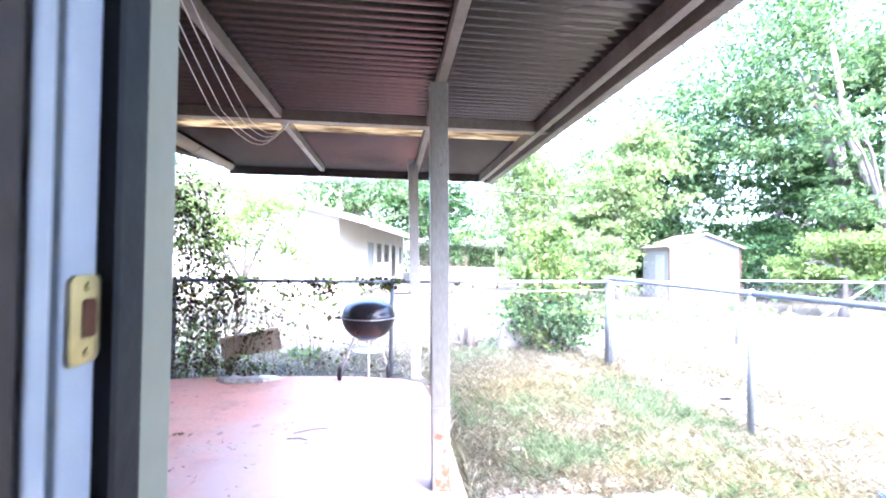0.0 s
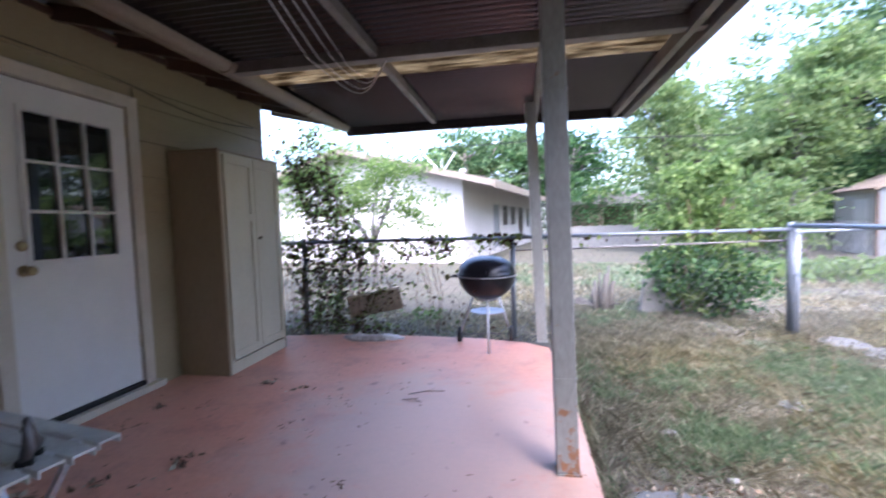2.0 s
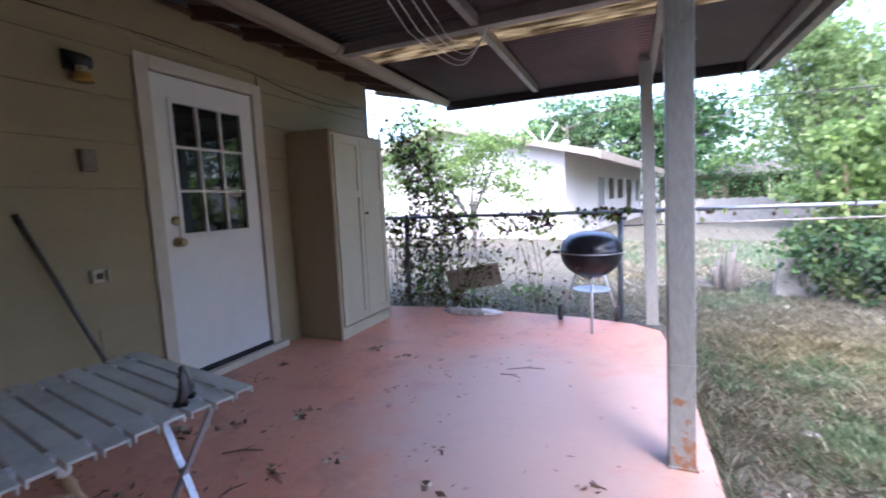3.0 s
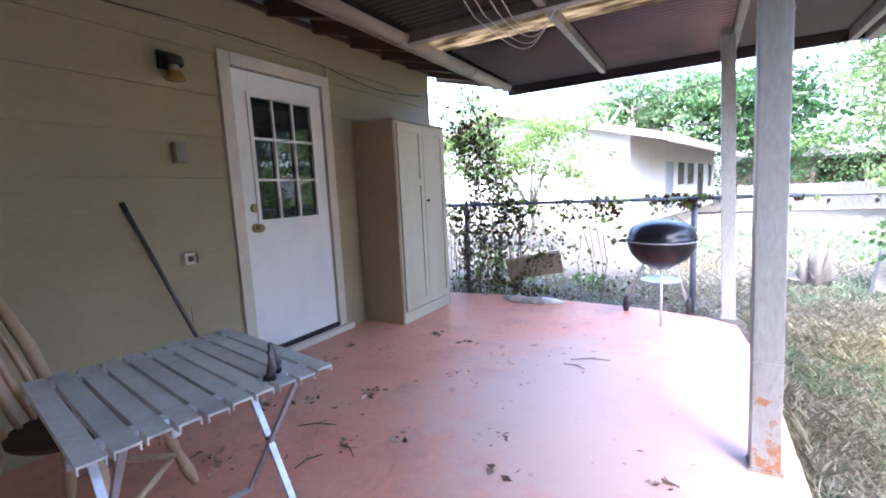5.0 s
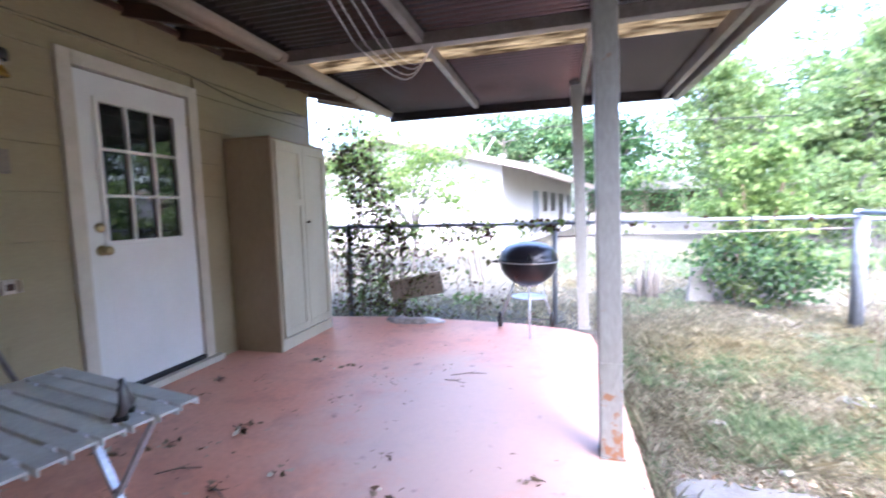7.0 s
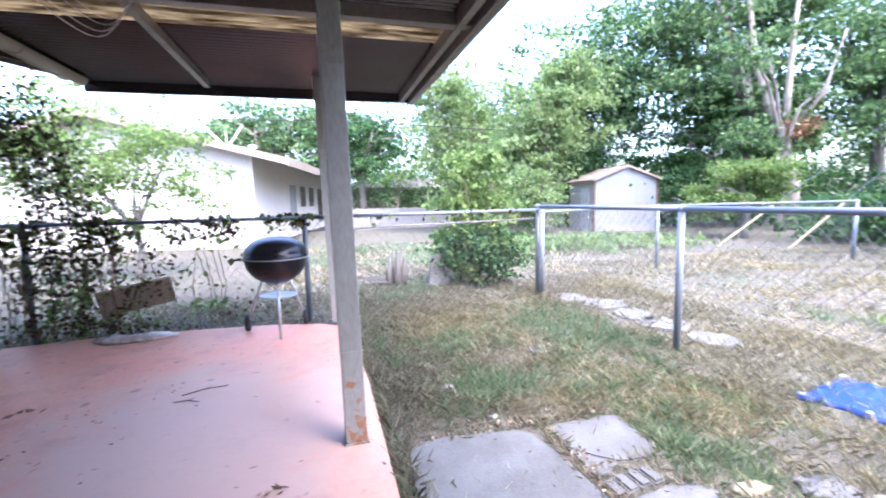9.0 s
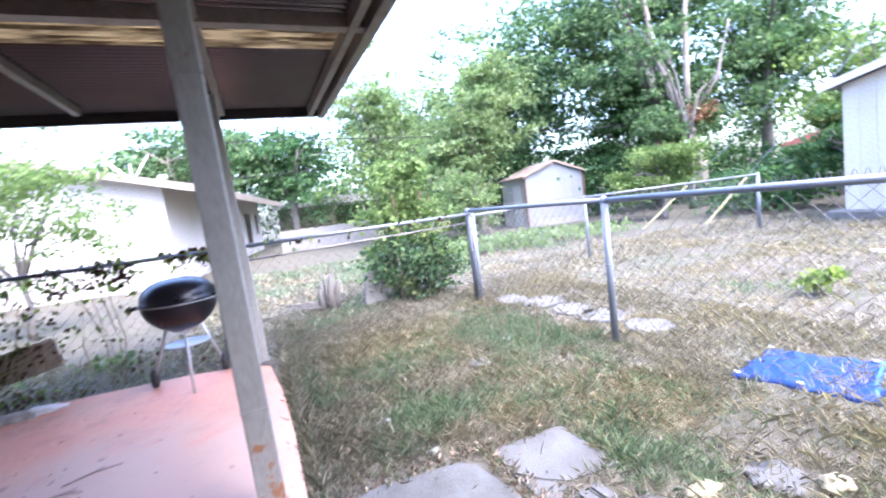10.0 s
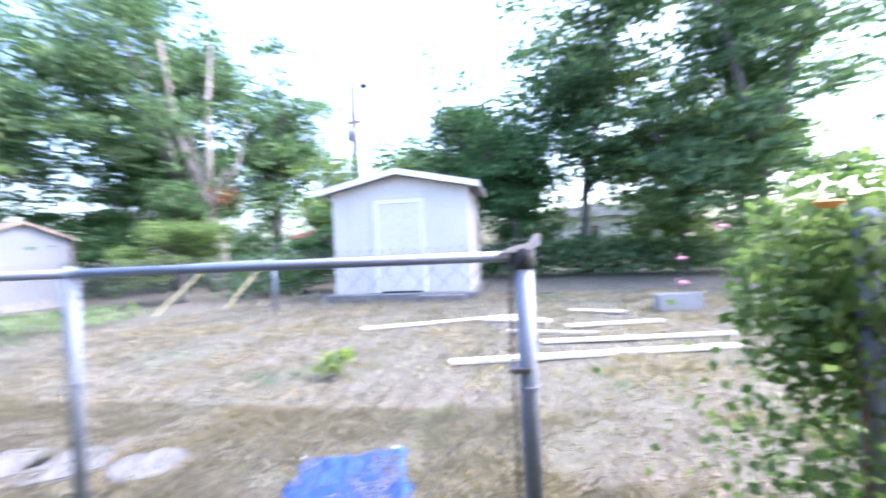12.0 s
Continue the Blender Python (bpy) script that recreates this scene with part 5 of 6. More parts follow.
def boards():
    spec = [((8.18, 4.13), (9.16, 1.82), 0.10), ((6.38, 2.53), (7.01, -0.36), 0.13), ((7.26, 1.58), (7.61, -0.60), 0.09), ((8.9, 2.5), (8.6, 1.4), 0.22), ((8.2, 1.2), (8.5, -0.1), 0.10), ((7.9, 2.0), (7.7, 0.9), 0.06), ((9.6, 1.0), (9.3, 0.2), 0.12)]
    for (x0, y0), (x1, y1), w in spec:
        ln = math.hypot(x1 - x0, y1 - y0)
        bm = B((0, ln, -w / 2, w / 2, 0, 0.035), bevel=0.004)
        ob = solid("timber_board", bm, M["board"], "white-painted timber board lying on dry ground", "board", group="loose boards")
        ob.matrix_basis = pose(x0, y0, -0.055, 0, 0, math.degrees(math.atan2(y1 - y0, x1 - x0)))
    b = thing("cinder_block", pose(9.5, -0.65, -0.06, 0, 0, 97), "pale grey concrete block on dry ground", "block")
    part("body", B((-0.34, 0.34, -0.1, 0.1, 0, 0.03), (-0.34, 0.34, -0.1, -0.07, 0.0305, 0.27), (-0.34, 0.34, 0.07, 0.1, 0.0305, 0.27), (-0.34, -0.30, -0.0695, 0.0695, 0.0305, 0.27), (-0.02, 0.02, -0.0695, 0.0695, 0.0305, 0.27), (0.30, 0.34, -0.0695, 0.0695, 0.0305, 0.27)), M["stone"], b)
    b = thing("bin_panel", pose(2.68, 7.12, -0.08, 0, 0, 12), "leaning grey concrete panel beside the bush", "panel")
    part("panel", prism([(-0.16, 0), (0.17, 0), (0.15, 0.46), (-0.10, 0.50)], -0.03, 0.03), M["stone"], b)
    bx = thing("broken_tabletop", pose(-0.6, 5.795, 0.2), "faded brown board caught in the vines on the fence", "board")
    part("face", B((-0.32, 0.32, -0.02, 0.012, 0.0, 0.23), bevel=0.006), M["cardboard"], bx)
    part("edge_strip", B((-0.325, 0.325, -0.028, 0.016, 0.231, 0.25), bevel=0.003), M["trim"], bx)
    bx.rotation_euler[1] = radians(-11)
    for x, y, z, k in ((10.6, -1.1, 0.68, 0), (9.66, -0.78, 0.33, 1), (9.2, -1.2, 1.2, 2)):
        f = thing("garden_ornament", pose(x, y, -0.08), "pink plastic garden ornament on a thin stake", "ornament", "pink ornaments")
        h = z + 0.08
        part("stake", T(([(0, 0, 0), (0, 0, h)], 0.006), seg=6), M["rod"], f)
        part("body", T(([(0, -0.09, h + 0.01), (0, -0.03, h + 0.03), (0, 0.04, h + 0.02), (0, 0.065, h + 0.07), (0, 0.045, h + 0.11)], [0.012, 0.036, 0.03, 0.012, 0.009]), seg=10), M["pink"], f, smooth=True)


boards()


def stump_and_twigs():
    s = thing("tree_stump", pose(2.10, 7.3, -0.09), "grey broken tree stump with dead branches", "stump")
    bm = bmesh.new()
    for i in range(7):
        a = 2.4 * i
        r = 0.024 + 0.012 * (i % 3)
        add_tube(bm, [(0.09 * math.cos(a), 0.07 * math.sin(a), 0), (0.12 * math.cos(a), 0.062 * math.sin(a), 0.25), (0.14 * math.cos(a) + 0.02, 0.1 * math.sin(a), 0.34 + 0.10 * (i % 4))], [r * 1.5, r, r * 0.6], 7)
    part("trunk", bm, M["bark"], s, smooth=True)
    for i in range(22):
        bm = bmesh.new()
        a, ln = rng.uniform(0, 6.28), rng.uniform(0.3, 0.75)
        add_tube(bm, [(0, 0, 0.08), (ln * 0.5 * math.cos(a) - 0.1, ln * 0.4 * math.sin(a), 0.16), (ln * math.cos(a) - 0.25, ln * 0.5 * math.sin(a), rng.uniform(0.05, 0.4))], [0.012, 0.008, 0.003], 5)
        part("dead_branch", bm, M["bark"], s)
    # litter on the patio
    n = 460
    x, y = rng.uniform(-1.6, 1.25, n), rng.uniform(1.3, 5.4, n)
    cx, cy = rng.uniform(-1.5, 0.3, 26), rng.uniform(1.5, 4.2, 26)
    k = rng.integers(0, 26, 230)
    x[:230], y[:230] = cx[k] + rng.normal(size=230) * 0.07, cy[k] + rng.normal(size=230) * 0.05
    keep = (rng.uniform(size=n) < np.where(x < 0.2, 0.9, 0.3)) & (x > -1.7)
    p = np.stack([x, y, np.full(n, 0.010)], 1)[keep]
    v = leaves(p, 0.04, 0, 0.4).reshape(-1, 4, 3)
    v[:, :, 2] = 0.004 + np.abs(v[:, :, 2] - 0.01) * 0.35
    heaps = ((-1.24, 2.62, 18), (-1.03, 2.74, 10), (-1.02, 2.15, 10), (-0.90, 2.11, 8), (-0.72, 3.0, 16), (-0.255, 2.69, 7), (-0.94, 4.11, 12), (-0.59, 4.02, 8), (0.26, 2.65, 5), (-0.47, 2.515, 4), (0.86, 2.86, 4), (-1.40, 3.6, 10))
    big = np.concatenate([np.array([cx, cy, 0.02]) + rng.normal(size=(k, 3)) * np.array([0.035, 0.03, 0.006]) for cx, cy, k in heaps])
    w = leaves(big, 0.055, 0, 0.5).reshape(-1, 4, 3)
    w[:, :, 2] = 0.004 + np.abs(w[:, :, 2] - 0.012) * 0.7
    v = np.concatenate([v, w])
    ob = new("leaf_litter", quads("leaf_litter", v.reshape(-1, 3), 4, M["litter"]))
    tagged(ob, "dry brown leaf litter scattered over the red patio", "leaf litter", kind="stuff")
    n = 600
    x, y = 1.40 + rng.uniform(size=n) ** 1.5 * 2.6, rng.uniform(1.6, 5.6, n)
    x[:160], y[:160] = 2.235 + rng.normal(size=160) * 0.03, rng.uniform(2.2, 3.15, 160)
    x[160:300], y[160:300] = rng.uniform(1.5, 2.7, 140), 3.18 + rng.normal(size=140) * 0.03
    x[300:480], y[300:480] = 4.1 + rng.normal(size=180) * 0.4, 0.95 + rng.normal(size=180) * 0.3
    v = leaves(np.stack([x, y, np.full(n, -0.055)], 1), 0.032, 0, 0.45)
    ob = new("yard_litter", quads("yard_litter", v, 4, M["litter"]))
    tagged(ob, "dry brown leaves fallen in the grass and paving joints", "leaf litter", kind="stuff")
    for x, y, a, ln in ((0.35, 4.05, 20, 0.26), (0.28, 3.9, -10, 0.15), (-0.75, 2.6, 30, 0.2), (-0.55, 2.35, 80, 0.14), (0.9, 2.9, 150, 0.07), (-0.45, 2.5, -20, 0.16), (0.1, 2.25, 60, 0.06)):
        tw = thing("fallen_twig", pose(x, y, 0.004, 0, 0, a), "thin dry twig lying on the red patio", "twig", "twigs on the patio")
        part("stem", T(([(-ln / 2, 0, 0.002), (0, 0.012, 0.006), (ln / 2, -0.008, 0.002)], [0.003, 0.004, 0.002]), seg=5), M["twig"], tw)
        part("side_shoot", T(([(0, 0.012, 0.005), (ln * 0.2, 0.04, 0.007)], [0.0025, 0.0012]), seg=4), M["twig"], tw)


stump_and_twigs()


# ---- sheds and neighbouring houses ----
def white_shed():
    s = thing("garden_shed", pose(11.9, 4.455, -0.06), "off-white panelled garden shed with a low gable roof", "shed")
    w, d, h, pk = 1.61, 2.6, 2.58, 2.925
    for y0, y1 in ((-w, -0.60), (0.60, w)):
        n = 4
        for i in range(n):
            a, b = y0 + (y1 - y0) * i / n, y0 + (y1 - y0) * (i + 1) / n
            ha, hb = (pk - (pk - h) * abs(a) / w - 0.06), (pk - (pk - h) * abs(b) / w - 0.06)
            part("wall_panel", prism([(a, 0.15), (b - 0.004, 0.15), (b - 0.004, hb), (a, ha)], 0, 0.05, "x"), M["shed_white"], s)
    part("wall_panel", prism([(-0.598, 2.31), (0.598, 2.31), (0.598, pk - (pk - h) * 0.6 / w - 0.06), (0, pk - 0.06), (-0.598, pk - (pk - h) * 0.6 / w - 0.06)], 0, 0.05, "x"), M["shed_white"], s)
    part("side_wall", B((0.051, d, -w, -w + 0.05, 0.15, h - 0.08)), M["shed_white"], s)
    part("side_wall", B((0.051, d, w - 0.05, w, 0.15, h - 0.08)), M["shed_white"], s)
    part("back_wall", prism([(-w + 0.051, 0.15), (w - 0.051, 0.15), (w - 0.051, h - 0.08), (0, pk - 0.08), (-w + 0.051, h - 0.08)], d - 0.05, d, "x"), M["shed_white"], s)
    for sg in (-1, 1):
        e = w + 0.26
        ze = h - (pk - h) * 0.26 / w
        part("roof_slope", prism([(0.002 * sg, pk - 0.02), (sg * e, ze - 0.02), (sg * e, ze + 0.05), (0.002 * sg, pk + 0.05)], -0.22, d + 0.2, "x"), M["roof_grey"], s)
        part("rake_trim", prism([(0.002 * sg, pk - 0.07), (sg * (e + 0.01), ze - 0.07), (sg * (e + 0.01), ze + 0.065), (0.002 * sg, pk + 0.065)], -0.255, -0.223, "x"), M["shed_trim"], s, "white rake board")
    dr = part("shed_door", B((-0.045, 0.04, -0.50, 0.50, 0.19, 2.21), bevel=0.006), M["shed_white"], s)
    for b in ((-0.06, 0.045, -0.597, -0.503, 0.15, 2.30), (-0.06, 0.045, 0.503, 0.597, 0.15, 2.30), (-0.06, 0.045, -0.502, 0.502, 2.212, 2.30)):
        part("door_casing", B(b, bevel=0.005), M["shed_trim"], s)
    part("door_handle", B((-0.09, -0.046, -0.40, -0.36, 1.05, 1.2), bevel=0.008), M["alu_leg"], dr)
    part("foundation", B((-0.28, d + 0.2, -w - 0.12, w + 0.2, -0.10, 0.148), bevel=0.02), M["concrete"], s, "grey concrete footing")
    part("step_block", B((-0.5, -0.282, -1.5, -0.45, -0.08, 0.12), bevel=0.02), M["concrete"], s)


white_shed()


def small_shed():
    s = thing("metal_shed", pose(10.45, 14.76, -0.1, 0, 0, -12), "small grey metal shed with a rusty gable roof", "shed")
    w, d, h, pk = 2.28, 2.6, 1.88, 2.32
    part("front_wall", prism([(0.02, 0), (w - 0.02, 0), (w - 0.02, h), (w / 2, pk), (0.02, h)], 0, 0.04), M["shed_lilac"], s)
    part("back_wall", prism([(0.02, 0), (w - 0.02, 0), (w - 0.02, h), (w / 2, pk), (0.02, h)], d - 0.04, d), M["shed_lilac"], s)
    part("side_wall", B((0, 0.04, 0.041, d - 0.041, 0, h)), M["shed_white"], s, "pale side wall")
    part("side_wall", B((w - 0.04, w, 0.041, d - 0.041, 0, h)), M["shed_lilac"], s)
    for x in (0.0, w):
        part("corner_post", B((x - 0.03, x + 0.03, -0.03, 0.03, 0, h), bevel=0.005), M["dark_wood"], s)
    for sg in (0, 1):
        x0, x1 = (-0.12, w / 2 - 0.002) if sg == 0 else (w + 0.12, w / 2 + 0.002)
        part("roof_slope", prism([(x0, h - 0.04), (x1, pk + 0.01), (x1, pk + 0.05), (x0, h)], -0.1, d + 0.1), M["roof_tan"], s)
        part("rake_trim", prism([(x0, h - 0.07), (x1, pk - 0.02), (x1, pk + 0.055), (x0, h + 0.005)], -0.13, -0.102), M["roof_tan"], s)
    part("side_door", B((-0.02, -0.001, 0.5, 1.25, 0.05, 1.6), bevel=0.003), M["shed_trim"], s)
    part("skid", B((0.3, w - 0.3, -0.06, -0.031, 0.0, 0.25)), M["stone"], s)
    for i in range(6):
        part("seam", B((0.25 + i * 0.32, 0.262 + i * 0.32, -0.008, -0.0005, 0.25, h)), M["shed_lilac"], s)


small_shed()


def neighbour_house():
    a = 10.0
    hs = thing("neighbour_house", pose(-0.73, 14.5, -0.1, 0, 0, -a), "single-storey white stucco house with a tan roof edge", "house")
    # local: +y along the long side, -x across the gable
    ln, wd, ez = 13.3, 8.0, 2.42
    sl = 0.26
    part("gable_wall", prism([(-wd, 0), (0, 0), (0, ez + 0.27), (-wd / 2, ez + 0.27 + sl * wd / 2), (-wd, ez + 0.27)], 0, 0.2), M["house_white"], hs)
    wins = [(3.9, 5.0, 0.25, 2.0, "door"), (5.6, 6.7, 1.10, 2.0, "w"), (7.25, 8.5, 1.10, 2.0, "w"), (9.25, 10.6, 0.3, 2.0, "door2"), (11.8, 12.6, 0.9, 2.0, "w")]
    cuts = [0.201] + [v for w in wins for v in w[:2]] + [ln]
    boxes = [(-0.2, 0, cuts[i], cuts[i + 1], 0, ez + 0.26) for i in range(0, len(cuts), 2)]
    for y0, y1, z0, z1, k in wins:
        boxes += [(-0.2, 0, y0, y1, 0, z0), (-0.2, 0, y0, y1, z1, ez + 0.26)]
    part("long_wall", B(*boxes), M["house_white"], hs)
    for y0, y1, z0, z1, k in wins:
        w = part("window" if k == "w" else "house_door", B((-0.03, 0.012, y0 - 0.05, y0 + 0.02, z0 - 0.03, z1 + 0.04), (-0.03, 0.012, y1 - 0.02, y1 + 0.05, z0 - 0.03, z1 + 0.04), (-0.03, 0.012, y0 + 0.021, y1 - 0.021, z1 - 0.03, z1 + 0.04), (-0.03, 0.012, y0 + 0.021, y1 - 0.021, z0 - 0.03, z0 + 0.02)), M["house_white"], hs)
        part("pane" if k != "door" else "leaf", B((-0.02, -0.006, y0 + 0.02, y1 - 0.02, z0 + 0.02, z1 - 0.03)), M["shed_lilac"] if k == "door" else M["pane_far"], w)
        if k == "w":
            part("glazing_bar", B((-0.005, 0.008, y0 + 0.022, y1 - 0.022, (z0 + z1) / 2 - 0.02, (z0 + z1) / 2 + 0.02)), M["pane_far"], w)
    part("back_wall", B((-wd, -0.2, ln - 0.2, ln, 0, ez + 0.26)), M["house_white"], hs)
    for sg in (0, 1):
        xr = -wd / 2
        xe = 1.15 if sg == 0 else -wd - 1.15
        ze = ez - 0.02
        zr = ze + sl * abs(xe - xr)
        q = 0.002 * (1 - 2 * sg)
        rs = part("roof", prism([(xe, ze), (xr + q, zr), (xr + q, zr + 0.08), (xe, ze + 0.08)], -0.6, ln + 0.5), M["roof_tan"], hs)
        part("rake_board", prism([(xe, ze - 0.10), (xr + q, zr - 0.10), (xr + q, zr + 0.09), (xe, ze + 0.09)], -0.65, -0.602), M["fascia"], rs)
        part("eave_board", B((xe - 0.02, xe + 0.03, -0.66, ln + 0.5, ze - 0.13, ze + 0.10)), M["fascia"], rs)
    an = part("antenna", T(([(-1.2, 1.5, 2.6), (-1.2, 1.5, 3.5)], 0.02), seg=6), M["alu_leg"], hs)
    part("antenna_arm", T(([(-1.2, 1.5, 3.0), (-1.9, 1.5, 3.75)], 0.035), ([(-1.2, 1.5, 3.0), (-0.7, 1.5, 3.7)], 0.035), seg=6), M["alu_leg"], an)
    part("roof_vent", L([(0.09, 0), (0.09, 0.3), (0.15, 0.32), (0.1, 0.42), (0, 0.44)], 12, (-0.6, 2.0, 2.75)), M["alu_leg"], hs, smooth=True)


neighbour_house()


def far_buildings():
    c = thing("carport_house", pose(7.3, 34.0, -0.1, 0, 0, -12), "low distant house with a dark open carport", "house")
    part("wall", B((-4.5, -0.6, 0, 6, 0, 2.3)), M["roof_tan"], c)
    part("carport_back", B((-0.6, 4.0, 3.8, 4.0, 0, 2.2)), M["dark_wood"], c)
    for x in (1.6, 3.9):
        part("carport_post", B((x - 0.06, x + 0.06, 0.1, 0.22, 0, 2.2)), M["trim"], c)
    part("roof", prism([(-5.0, 2.3), (4.6, 2.25), (4.6, 2.4), (-0.2, 3.3), (-5.0, 2.45)], -0.5, 6.5), M["roof_grey"], c)
    f = thing("board_fence", pose(2.2, 20.8, -0.1, 0, 0, 4), "weathered pale board fence in the distance", "fence")
    part("rail", B((0, 5.0, 0.03, 0.06, 0.2, 0.28), (0, 5.0, 0.03, 0.06, 0.75, 0.83)), M["stone"], f)
    for i in range(36):
        part("fence_board", B((i * 0.139, i * 0.139 + 0.13, 0, 0.028, 0.0, 0.95 + 0.03 * (i % 3 == 0))), M["stone"], f)
    r = thing("red_canopy", pose(17.6, 9.2, -0.1, 0, 0, -60), "distant red and white canopy behind the shed", "canopy")
    part("roof", prism([(-1.0, 1.72), (1.0, 1.72), (1.0, 1.80), (0, 2.05), (-1.0, 1.80)], -0.8, 0.8), M["red"], r)
    for x in (-0.9, 0.9):
        for y in (-0.7, 0.7):
            part("pole", B((x - 0.03, x + 0.03, y - 0.03, y + 0.03, 0, 1.72)), M["shed_trim"], r)
    part("side_sheet", B((-0.9, 0.9, 0.72, 0.74, 0.3, 1.7)), M["shed_trim"], r)
    b = thing("distant_house", pose(31.5, -3.5, -0.1, 0, 0, 8), "pale distant house seen between tree trunks", "house")
    part("wall", B((0, 6, -5, 5.5, 0, 2.7)), M["house_white"], b)
    for y in (-3.2, 0.0, 3.0):
        part("window", B((-0.03, -0.001, y, y + 1.2, 1.0, 2.1)), M["pane_far"], b)
    part("roof", prism([(-5.6, 2.7), (6.1, 2.7), (0.2, 3.5)], -0.5, 6.5, "x"), M["roof_grey"], b)


far_buildings()


def utility():
    p = thing("utility_pole", pose(29.8, 12.0, -0.1), "tall wooden utility pole with a street lamp", "utility pole")
    part("pole", T(([(0, 0, 0), (0, 0, 17)], [0.27, 0.2]), seg=10), M["pole"], p, smooth=True)
    part("cross_arm", B((-0.06, 0.06, -0.55, 0.55, 9.6, 9.75)), M["pole"], p)
    part("lamp_arm", T(([(0, 0, 11.7), (0.1, -0.7, 12.0)], 0.03), seg=6), M["alu_leg"], p)
    part("lamp_head", L([(0, 0), (0.3, 0.01), (0.32, 0.12), (0.15, 0.24), (0, 0.25)], 12, (0.1, -0.75, 11.95)), M["black"], p, smooth=True)
    part("transformer", L([(0, 0), (0.22, 0), (0.22, 0.8), (0.18, 0.86), (0, 0.88)], 14, (-0.3, 0.2, 8.4)), M["galv"], p, smooth=True)
    w = thing("overhead_wire", pose(0, 0, 0), "thin dark overhead power lines", "power line")
    for a, b, sag in (((2.0, 23.5, 11.6), (29.8, 11.0, 9.75), 0.9), ((2.0, 23.8, 6.6), (29.8, 13.0, 9.7), 2.2), ((-8, 17.5, 4.2), (8.0, 20.0, 4.9), 0.3), ((-8, 18.2, 3.1), (9.0, 19.8, 3.4), 0.2), ((29.8, 11.8, 9.5), (26.6, 2.0, 7.1), 0.4), ((29.8, 11.6, 9.2), (27.2, 2.0, 6.7), 0.4), ((26.6, 2.0, 7.1), (24.0, -14, 7.0), 0.6), ((3.0, 15.0, 3.6), (22.0, 12.5, 3.4), 0.3)):
        pts = [tuple(Vector(a).lerp(Vector(b), i / 12) - Vector((0, 0, sag * 4 * (i / 12) * (1 - i / 12)))) for i in range(13)]
        part("wire", T((pts, 0.014), seg=5), M["rubber"], w)
    for a, b in (((9.2, 8.7, -0.1), (11.0, 6.1, 2.9)), ((10.0, 7.75, -0.1), (11.8, 5.8, 3.0))):
        g = thing("guy_wire", pose(*a), "steel guy wire with a yellow plastic guard", "guy wire")
        d = Vector(b) - Vector(a)
        part("cable", T(([(0, 0, 0), tuple(d * 3.2)], 0.005), seg=5), M["galv"], g)
        part("guard", T(([tuple(d * 0.05), tuple(d * 0.34)], 0.02), seg=8), M["yellow"], g, "yellow guard sleeve")


utility()


